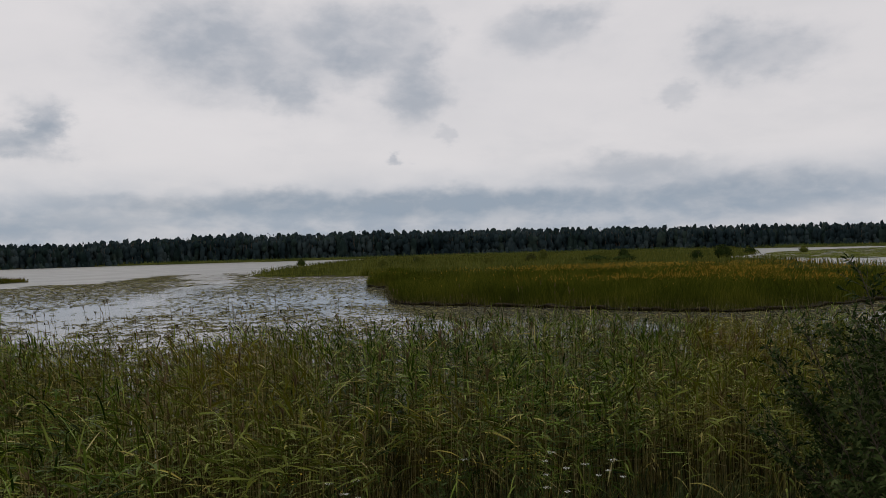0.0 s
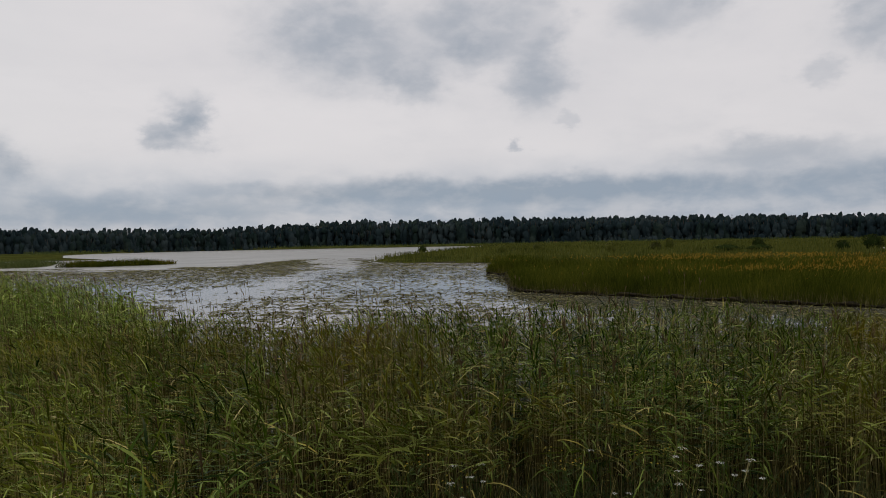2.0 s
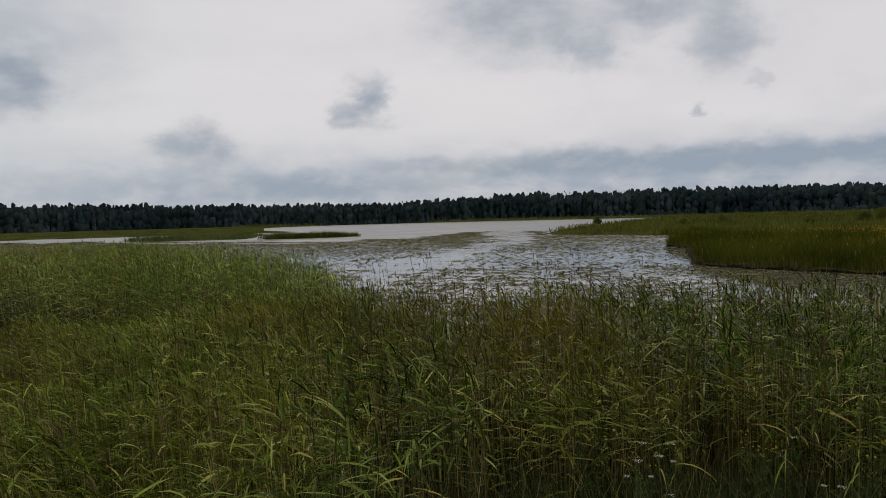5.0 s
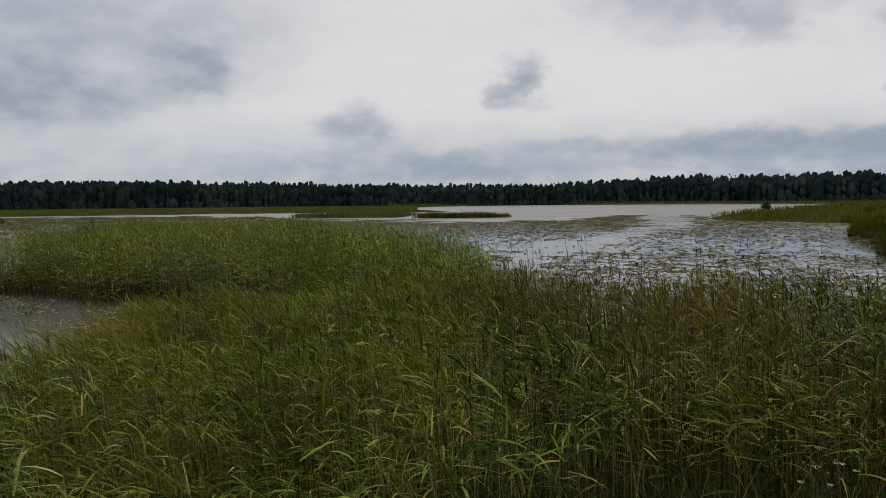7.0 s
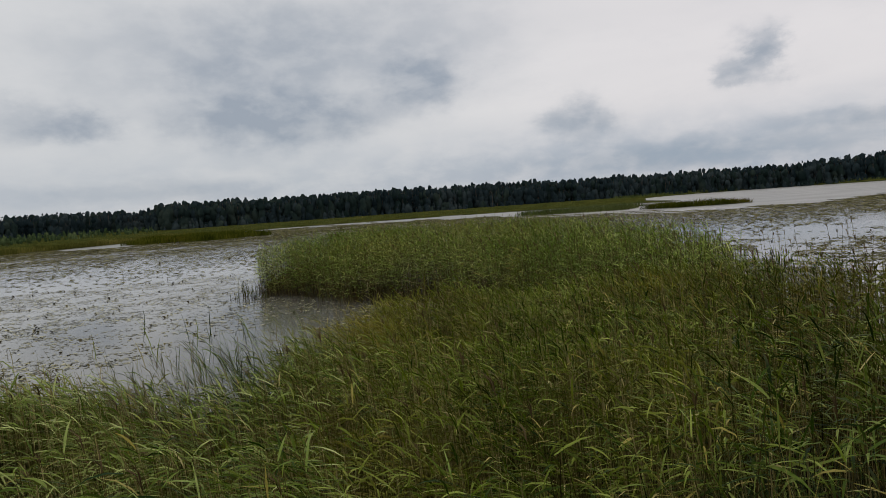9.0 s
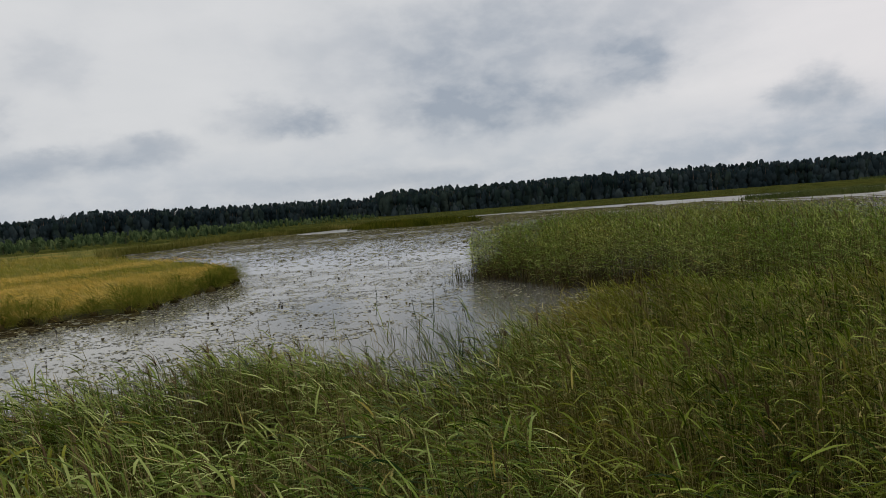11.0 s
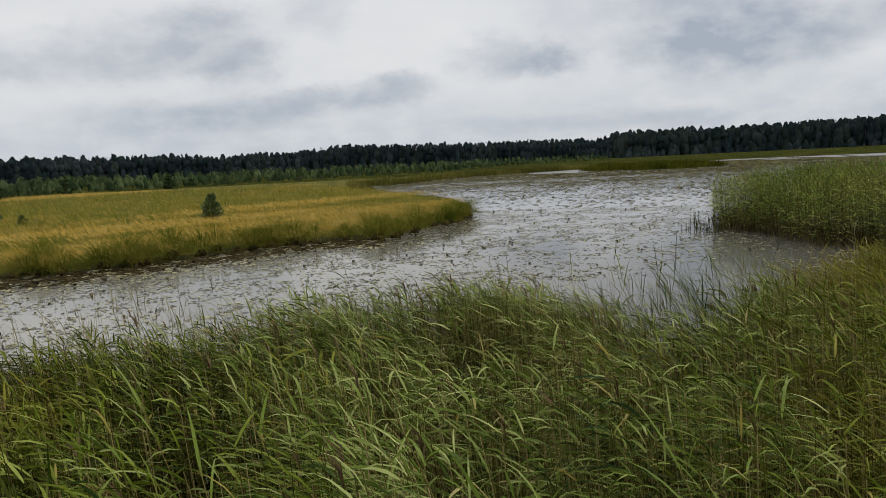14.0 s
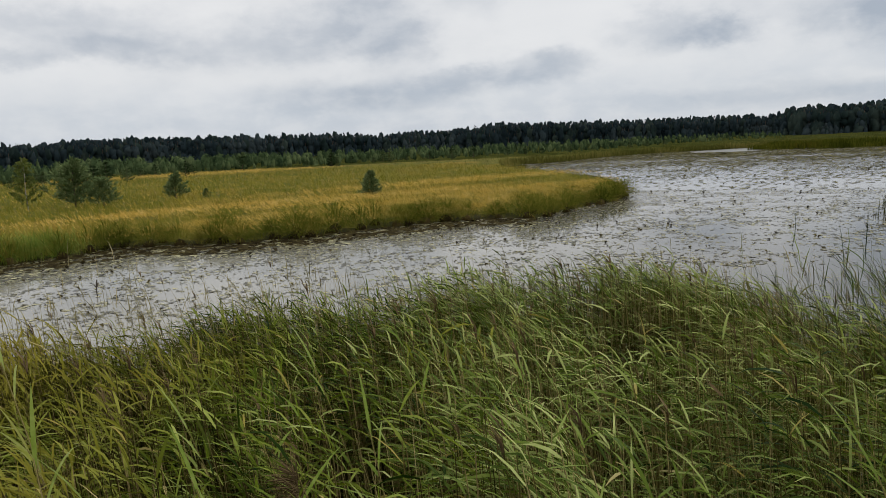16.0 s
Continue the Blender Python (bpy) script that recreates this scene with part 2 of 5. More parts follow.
M_SEDGE = material("sedge_blade", ((0.105, 0.125, 0.014), (0.205, 0.205, 0.026), (0.33, 0.28, 0.052)), 0.7, 0.35, 0.5, 0, 40, 0.0, 0.36,
                   patch=((0.40, 0.285, 0.055), 0.10, 0.54, 0.74))
M_CLUMP_STEM = material("clump_reed_stem", ((0.030, 0.034, 0.008), (0.075, 0.072, 0.022), (0.20, 0.17, 0.07)), 0.7, 0.3, 0.8, 0, 40, 0.0)
M_TUSSOCK = material("sedge_tussock", ((0.042, 0.064, 0.007), (0.122, 0.145, 0.017), (0.34, 0.28, 0.055)), 0.7, 0.8, 0.6, 0, 40, 0.0, 0.35)
M_SEEDHEAD = material("grass_seed_head", ((0.54, 0.33, 0.055), (0.66, 0.43, 0.095), (0.74, 0.55, 0.21)), 0.75, 0.5, 0.7, 0, 40, 0.0, 0.38)
M_RUSTHEAD = material("rusty_seed_head", ((0.26, 0.145, 0.016), (0.37, 0.215, 0.030), (0.46, 0.30, 0.06)), 0.8, 0.5, 0.7, 0, 40, 0.0, 0.35)
M_MARSH = material("marsh_sedge", ((0.024, 0.034, 0.004), (0.062, 0.074, 0.008), (0.140, 0.138, 0.020)), 0.75, 0.22, 0.45, 0, 40, 0.0, 0.25,
                   patch=((0.17, 0.12, 0.018), 0.05, 0.56, 0.68))
M_FARMARSH = material("far_marsh_green", ((0.050, 0.060, 0.010), (0.095, 0.104, 0.019), (0.15, 0.15, 0.030)), 0.75, 0.05, 0.4, 0, 40, 0.05, 0.22,
                      patch=((0.03, 0.034, 0.006), 0.03, 0.55, 0.68))
M_FARTURF = material("far_marsh_turf", ((0.028, 0.034, 0.008), (0.048, 0.054, 0.012), (0.08, 0.08, 0.02)), 0.95, 0.1, 0.0, 0.5, 3.0, 0.0)
M_TURF = material("marsh_turf", ((0.07, 0.075, 0.012), (0.12, 0.12, 0.018), (0.18, 0.16, 0.03)), 0.95, 0.5, 0.0, 0.5, 3.0, 0.05,
                  patch=((0.24, 0.17, 0.03), 0.085, 0.5, 0.7))
M_FARREED = material("far_reed_belt", ((0.045, 0.064, 0.018), (0.080, 0.104, 0.032), (0.135, 0.150, 0.052)), 0.75, 0.05, 0.5, 0, 40, 0.0, 0.25,
                     patch=((0.24, 0.175, 0.05), 0.025, 0.60, 0.72))
M_PAD = material("lily_pad", ((0.020, 0.018, 0.008), (0.12, 0.112, 0.042), (0.50, 0.47, 0.24)), 0.40, 0.3, 0.85, 0.15, 30, 0.45,
                 patch=((0.16, 0.142, 0.062), 0.05, 0.5, 0.75))
M_FARPAD = material("far_lily_pad", ((0.038, 0.036, 0.012), (0.085, 0.080, 0.027), (0.21, 0.19, 0.075)), 0.85, 0.3, 0.75, 0.15, 30, 0.05,
                    patch=((0.10, 0.095, 0.030), 0.05, 0.5, 0.75))
# far forest foliage: the blue-grey of distant haze is mixed into these two colours
M_HAZED_NEEDLE = material("hazed_pine_needles", ((0.012, 0.021, 0.024), (0.025, 0.039, 0.043), (0.046, 0.062, 0.063)), 0.8, 0.03, 0.20, 0, 40, 0.0, 0.05, mottle=0.5, mottle_scale=0.30)
M_HAZED_BROADLEAF = material("hazed_broad_leaves", ((0.012, 0.022, 0.021), (0.022, 0.036, 0.032), (0.040, 0.056, 0.046)), 0.8, 0.05, 0.16, 0, 40, 0.0, 0.1, mottle=0.5, mottle_scale=0.35)
M_YOUNG = material("young_pine_needles", ((0.022, 0.040, 0.018), (0.066, 0.102, 0.042), (0.135, 0.175, 0.075)), 0.7, 0.28, 0.30, 0, 40, 0.0, 0.15, mottle=0.5, mottle_scale=0.8)
M_BIRCH = material("birch_leaf", ((0.10, 0.14, 0.022), (0.15, 0.19, 0.035), (0.23, 0.25, 0.06)), 0.5, 0.6, 0.7, 0, 40, 0.2, 0.3)
M_WILLOW = material("willow_leaf", ((0.010, 0.020, 0.005), (0.024, 0.040, 0.010), (0.075, 0.095, 0.032)), 0.6, 0.8, 0.75, 0, 40, 0.02, 0.12)
M_PINE = material("grey_green_pine_needles", ((0.075, 0.112, 0.044), (0.155, 0.212, 0.085), (0.27, 0.33, 0.15)), 0.7, 0.3, 0.6, 0, 40, 0.0, 0.2)
M_STRAW = material("straw_reed", ((0.060, 0.070, 0.014), (0.120, 0.122, 0.028), (0.24, 0.21, 0.06)), 0.75, 0.08, 0.5, 0, 40, 0.0, 0.25)
# near-black tone for shade at the marsh's undercut and between the clump's stems
M_SHADE_PEAT = material("shade_dark_peat", ((0.012, 0.009, 0.005), (0.024, 0.018, 0.009), (0.045, 0.034, 0.016)), 0.8, 1.5, 0.2, 0.6, 8, 0.1)
M_BUSH = material("marsh_willow_leaf", ((0.016, 0.026, 0.007), (0.030, 0.042, 0.011), (0.06, 0.075, 0.02)), 0.7, 0.4, 0.6, 0, 40, 0.0, 0.1)
M_WISP = material("dry_reed_wisp", ((0.110, 0.105, 0.040), (0.25, 0.22, 0.095), (0.43, 0.37, 0.20)), 0.7, 0.6, 0.8, 0, 40, 0.0, 0.1)
M_POND = material("green_lily_pad", ((0.07, 0.085, 0.018), (0.11, 0.125, 0.03), (0.17, 0.17, 0.05)), 0.9, 0.05, 0.5, 0, 40, 0.0)
# withered leaves; also the patches that stand in for the bank's dark reflection
M_CURL_REFLECT = material("curled_leaf_and_bank_reflection", ((0.020, 0.016, 0.009), (0.045, 0.036, 0.018), (0.10, 0.085, 0.035)), 0.8, 0.5, 0.8, 0, 40, 0.0)
M_BARK = material("bark", ((0.05, 0.038, 0.028), (0.09, 0.068, 0.05), (0.14, 0.105, 0.075)), 0.85, 4.0, 0.2, 0.6, 30, 0.2)
M_PALE_BARK = material("pale_bark", ((0.28, 0.26, 0.23), (0.42, 0.40, 0.36), (0.55, 0.52, 0.47)), 0.8, 5.0, 0.2, 0.4, 30, 0.2)
M_PETAL = material("white_petal", ((0.42, 0.42, 0.36), (0.52, 0.52, 0.46), (0.62, 0.62, 0.58)), 0.6, 8.0, 0.6, 0, 40, 0.1, 0.2)
M_YELLOW = material("yellow_flower", ((0.30, 0.21, 0.02), (0.38, 0.28, 0.03), (0.44, 0.33, 0.05)), 0.7, 8.0, 0.6, 0, 40, 0.1, 0.2)
M_HERB = material("herb_stem", ((0.046, 0.074, 0.013), (0.07, 0.102, 0.022), (0.11, 0.135, 0.035)), 0.6, 3.0, 0.6, 0, 40, 0.2, 0.25)
M_DEAD = material("dead_wood", ((0.05, 0.042, 0.034), (0.08, 0.07, 0.055), (0.12, 0.105, 0.085)), 0.9, 6.0, 0.3, 0.5, 30, 0.15)
M_BANKGRASS = material("bank_grass", ((0.014, 0.030, 0.004), (0.030, 0.056, 0.008), (0.085, 0.105, 0.022)), 0.6, 1.0, 0.65, 0, 40, 0.2, 0.3)


# ---- building in arrays ----
def build(name, V, F, mat, parent=None, label="", kind="", smooth=False):
    """One mesh object from an array of places and an array of quads or triangles."""
    V, F = np.asarray(V, np.float32).reshape(-1, 3), np.asarray(F, np.int32)
    me = bpy.data.meshes.new(name)
    me.vertices.add(len(V))
    me.vertices.foreach_set("co", V.ravel())
    k = F.shape[1]
    me.loops.add(F.size)
    me.loops.foreach_set("vertex_index", F.ravel())
    me.polygons.add(len(F))
    me.polygons.foreach_set("loop_start", np.arange(0, F.size, k, dtype=np.int32))
    me.polygons.foreach_set("loop_total", np.full(len(F), k, np.int32))
    if smooth:
        me.polygons.foreach_set("use_smooth", np.ones(len(F), bool))
    me.update(calc_edges=True)
    me.materials.append(mat)
    ob = new(name, me)
    if parent is not None:
        ob.parent = parent
    return tagged(ob, label, "", "", kind)


def thing(name, label, category, at=(0, 0, 0), group="", kind=""):
    ob = new(name)
    ob.location = at
    ob.empty_display_size = 0.2
    return tagged(ob, label, category, group, kind)


def ribbons(C, side, width):
    """Blades: C (n, k+1, 3) middle lines, side (n, 3) across, width (n, k+1)."""
    n, k1 = C.shape[:2]
    half = side[:, None, :] * width[:, :, None] / 2
    V = np.stack([C - half, C + half], 2).reshape(n, k1 * 2, 3)
    one = np.array([[2 * i, 2 * i + 1, 2 * i + 3, 2 * i + 2] for i in range(k1 - 1)])
    F = (np.arange(n)[:, None, None] * k1 * 2 + one).reshape(-1, 4)
    return V.reshape(-1, 3), F


def tubes(C, radius, sides=3):
    """Stems: C (n, k+1, 3), radius (n, k+1)."""
    n, k1 = C.shape[:2]
    a = np.arange(sides) * 2 * np.pi / sides
    ring = np.stack([np.cos(a), np.sin(a), 0 * a], -1)
    V = C[:, :, None, :] + ring * radius[:, :, None, None]
    one = []
    for i in range(k1 - 1):
        for j in range(sides):
            q = (j + 1) % sides
            one.append((i * sides + j, i * sides + q, (i + 1) * sides + q, (i + 1) * sides + j))
    F = (np.arange(n)[:, None, None] * k1 * sides + np.array(one)).reshape(-1, 4)
    return V.reshape(-1, 3), F


def join(*pairs):
    Vs, Fs, base = [], [], 0
    for V, F in pairs:
        Vs.append(V)
        Fs.append(F + base)
        base += len(V)
    return np.concatenate(Vs), np.concatenate(Fs)


def polar(az, d):
    a = np.radians(az)
    return np.stack([-np.sin(a) * d, np.cos(a) * d], -1)


def around(pts):
    return polar(np.array([p[0] for p in pts], float), np.array([p[1] for p in pts], float))


def inside(P, poly):
    x, y = P[..., 0], P[..., 1]
    hit = np.zeros(x.shape, bool)
    for (x0, y0), (x1, y1) in zip(poly, np.roll(poly, -1, 0)):
        cross = (y0 > y) != (y1 > y)
        hit ^= cross & (x < (x1 - x0) * (y - y0) / (y1 - y0 + 1e-12) + x0)
    return hit


def shore_distance(P, poly):
    """Metres to the outline, positive on land."""
    best = np.full(P.shape[:-1], 1e9)
    for p0, p1 in zip(poly, np.roll(poly, -1, 0)):
        d = p1 - p0
        t = np.clip(((P - p0) @ d) / (d @ d + 1e-12), 0, 1)
        best = np.minimum(best, np.linalg.norm(P - p0 - t[..., None] * d, axis=-1))
    return np.where(inside(P, poly), best, -best)


def soft_noise(P, size, seed=0):
    """Smooth noise, about 0..1, from a few crossed waves."""
    r = np.random.default_rng(seed)
    total = np.zeros(P.shape[:-1])
    for i in range(7):
        a, s, ph = r.uniform(0, 6.28), r.uniform(0.6, 1.9), r.uniform(0, 6.28)
        total += np.sin((P[..., 0] * np.cos(a) + P[..., 1] * np.sin(a)) * 6.28 * s / size + ph)
    return np.clip(0.5 + total / 7.5, 0, 1)


def scatter(poly, count, seed, weight=None):
    """Up to count random places inside an outline, thinned by weight(P)."""
    r = np.random.default_rng(seed)
    lo, hi = poly.min(0), poly.max(0)
    got, have = [], 0
    for _ in range(60):
        P = r.uniform(lo, hi, (count * 2, 2))
        P = P[inside(P, poly)]
        if weight is not None and len(P):
            P = P[r.random(len(P)) < weight(P)]
        got.append(P)
        have += len(P)
        if have >= count:
            break
    return np.concatenate(got)[:count]


WIND = np.array([-0.12, -0.99])


# ---- the plan: shores ----
# outlines round the camera as (azimuth to the left of +y, metres)
BED_AZ = np.array([-60, -35, -26, -10, 4, 16, 22, 26, 30, 39, 45, 50, 55, 59, 63, 66, 68.5, 70, 73, 77, 81, 85, 88, 91, 105, 118, 129, 137, 165.0])
BED_OUT = np.array([15, 15, 15, 14, 13.2, 12.9, 11.4, 12, 13.6, 13.2, 13.5, 14.2, 13.2, 11.9, 10.3, 9.3, 8.4, 7.4, 6.6, 6.9, 7.0, 7.7, 7.4, 7.1, 7.0, 7.1, 7.3, 7.0, 6.5])
IN_AZ = np.array([-60, -20, 0, 15, 30, 45, 60, 75, 110, 165.0])
BED_IN = np.array([6.0, 6.0, 5.6, 5.0, 4.0, 3.3, 2.9, 2.5, 2.3, 2.3])

# height of the reeds' tips over the water
BED_TOP_AZ = np.array([-40, -23, -10, 4, 22, 31, 38, 45, 50, 57, 63, 69, 80, 98, 112, 130, 150.0])
BED_TOP = np.array([1.95, 1.97, 2.06, 2.08, 2.12, 2.05, 2.02, 1.90, 1.68, 1.80, 1.90, 1.95, 1.97, 2.04, 1.95, 1.87, 1.90])

CLUMP = around([(31, 14.3), (38, 16), (45, 18.5), (50, 21), (56, 25), (60, 25.6), (63.5, 26), (66, 28.6), (68, 29.9), (70.4, 32.2),
                (70, 37), (66.5, 48), (62, 62), (57, 70), (49, 60), (44, 46), (40, 36), (34, 24), (31.5, 16.5)])
BANK = np.array([(-14, -60), (-14, -31), (-20.1, -21.2), (-22.3, -20.1), (-24.6, -19.8), (-25, -17.8), (-25, -14.8), (-27.7, -11.8), (-30.6, -9),
                 (-32.3, -5.8), (-32.3, -3.6), (-35.9, -2.5), (-37.8, -1.1), (-40.2, 0.1), (-46, 0.4), (-52.4, 0.8), (-64, -0.2), (-76, -3.8),
                 (-95, -11), (-112, -17), (-118, -8.7), (-144, 1), (-158, 12), (-160, 18), (-172, 31), (-188, 50), (-212, 84), (-190, 138),
                 (-172, 150), (-160, 165), (-138, 182), (-136, 190), (-190, 240), (-260, 330), (-330, 470), (-1500, 900), (-1500, -900), (-200, -600)])
ISLE_A = np.array([(-149, 26.5), (-131, 40), (-137, 53.5), (-150, 56), (-168, 50), (-168, 36)])
ISLE_B = around([(49, 157), (45, 150), (40.5, 149), (39.5, 158), (38.5, 196), (43, 200), (48, 182)])
ISLE_C = around([(39.2, 145), (36, 142), (33, 145), (30.8, 149), (31.2, 153), (34, 153), (37, 154)])
MARSH = np.array([(-36.5, 128), (-31, 117), (-24.3, 113), (-14.5, 110), (-9.4, 111), (-6.4, 99), (-8.8, 80), (-8.2, 74), (-5.6, 70), (-4.8, 61), (-3.9, 52), (-3.1, 47.2), (0, 44.4), (2.2, 43.4), (7, 40.1), (9.6, 37.8),
                  (12.1, 36.3), (14.6, 35.2), (19, 36.4), (30, 43), (45, 62), (60.5, 95), (60, 112), (67, 131), (77, 160), (77, 190),
                  (108, 236), (180, 400), (255, 590), (150, 640), (40, 640), (-60, 560), (-55, 350), (-50, 250), (-46, 185)])
FAR_SHORE = around([(41, 425), (36, 500), (30, 600), (18, 585), (10, 560), (-4, 620), (-24, 650), (-30, 560), (-36, 500), (-60, 420), (-80, 300),
                    (-80, 1600), (-40, 1600), (0, 1600), (41, 1600)])
LANDS = (CLUMP, BANK, ISLE_A, ISLE_B, ISLE_C, MARSH, FAR_SHORE)


def land_height(P):
    """Height of the ground sheet: lake bed, low marsh, the bank under the camera and rising woodland far off."""
    az = np.degrees(np.arctan2(-P[..., 0], P[..., 1]))
    d = np.linalg.norm(P, axis=-1)
    out = np.interp(az, BED_AZ, BED_OUT)
    out = np.where((az < -60) | (az > 165), 14.0, out)
    z = np.full(d.shape, -0.7)
    for land in LANDS:
        s = shore_distance(P, land)
        rise = np.interp(s, [-2.0, 0.0, 1.0, 8, 60], [-0.7, 0.02, 0.10, 0.22, 0.35])
        z = np.maximum(z, np.interp(s, [-2.0, 0.0, 0.8, 60], [-0.7, -0.06, 0.03, 0.05]) if land is CLUMP else rise)
    z = np.where(d > 380, np.maximum(z, np.where(z > 0.2, np.interp(d, [380, 460, 700, 1500], [0.3, 0.8, 2.0, 8.0]), z)), z)
    t = np.clip(d / out, 0, 1.3)
    gentle = np.interp(t, [0, 0.16, 0.3, 0.45, 0.8, 1.0, 1.08, 1.25], [1.75, 1.75, 1.35, 0.95, 0.25, 0.06, -0.05, -0.7])
    steep = np.interp(t, [0, 0.16, 0.24, 0.34, 0.8, 1.0, 1.08, 1.25], [1.75, 1.75, 1.25, 0.40, 0.12, 0.04, -0.05, -0.7])
    turn = np.interp(az, [35, 60], [0.0, 1.0])
    knoll = gentle * (1 - turn) + steep * turn
    back = np.where((az < -75) | (az > 150), np.interp(d, [0, 3, 8, 400], [1.75, 1.7, 1.5, 1.0]), -1)
    return np.maximum(np.maximum(z, knoll), back) + 0.03 * (soft_noise(P, 1.3, 3) - 0.5)


def make_ground():
    az = np.concatenate([np.linspace(-180, -45, 60, endpoint=False), np.linspace(-45, 145, 300, endpoint=False), np.linspace(145, 180, 16, endpoint=False)])
    rings = np.concatenate([np.linspace(0.01, 15, 50, endpoint=False), np.geomspace(15, 700, 84, endpoint=False), np.geomspace(700, 4000, 12)])
    A, D = np.meshgrid(az, rings)
    P = polar(A, D)
    V = np.concatenate([P, land_height(P)[..., None]], -1)
    m, n = A.shape
    i, j = np.meshgrid(np.arange(m - 1), np.arange(n), indexing="ij")
    q = (j + 1) % n
    F = np.stack([i * n + j, (i + 1) * n + j, (i + 1) * n + q, i * n + q], -1).reshape(-1, 4)
    ground = build("ground", V, F, M_GROUND, None, "dark marsh soil with low olive grass round the lake", "structure", True)
    ground.data.materials.append(M_TURF)
    ground.data.materials.append(M_FARTURF)
    middle = V.reshape(-1, 3)[F].mean(1)
    far = np.linalg.norm(middle[:, :2], axis=1)
    land = (middle[:, 2] > 0.08) & (far > 24) & ~inside(middle[:, :2], CLUMP)
    golden = land & (far < 170) & inside(middle[:, :2], BANK)
    ground.data.materials.append(M_SHADE_PEAT)
    # dark floor added under the clump in place of the shade between its stems
    peat = inside(middle[:, :2], CLUMP)
    ground.data.polygons.foreach_set("material_index", np.where(peat, 3, np.where(golden, 1, np.where(land, 2, 0))).astype(np.int32))
    return ground


make_ground()


def make_water():
    a = np.linspace(-180, 180, 64, endpoint=False)
    V = [(0, 0, 0)] + [(*p, 0.0) for p in polar(a, np.full(64, 900.0))]
    F = [(0, 1 + i, 1 + (i + 1) % 64) for i in range(64)]
    return build("water", V, F, M_WATER, None, "calm grey lake water mirroring the overcast sky", "structure")


make_water()


# ---- reeds ----
def blades(P, z0, length, width, lean, spread, droop, seed, wind=0.6, k=3, around_root=None):
    """Arching blades rooted at P, z0. lean: outward slope at the root in radians; droop: more of it to the tip."""
    r = np.random.default_rng(seed)
    n = len(P)
    turn = r.uniform(0, 2 * np.pi, n)
    fan = np.stack([np.cos(turn), np.sin(turn)], -1)
    if around_root is not None:
        fan = (P - around_root) / (np.linalg.norm(P - around_root, axis=1, keepdims=True) + 1e-6) + fan * 0.3
    out = fan * spread + WIND * wind
    out /= np.linalg.norm(out, axis=1, keepdims=True) + 1e-9
    lean = lean * r.uniform(0.4, 1.4, n)
    droop = droop * r.uniform(0.5, 1.5, n)
    C = np.zeros((n, k + 1, 3))
    C[:, 0, :2], C[:, 0, 2] = P, z0
    for i in range(k):
        a = lean + droop * (i + 0.5) / k
        step = (length / k)[:, None]
        C[:, i + 1, :2] = C[:, i, :2] + out * np.sin(a)[:, None] * step
        C[:, i + 1, 2] = C[:, i, 2] + np.cos(a) * step[:, 0]
    twist = r.uniform(-0.9, 0.9, n)
    across = np.stack([-out[:, 1] * np.cos(twist), out[:, 0] * np.cos(twist), np.sin(twist) * 0.5], -1)
    taper = np.interp(np.linspace(0, 1, k + 1), [0, 0.3, 0.7, 1], [0.75, 1.0, 0.7, 0.06])
    return ribbons(C, across, width[:, None] * taper)


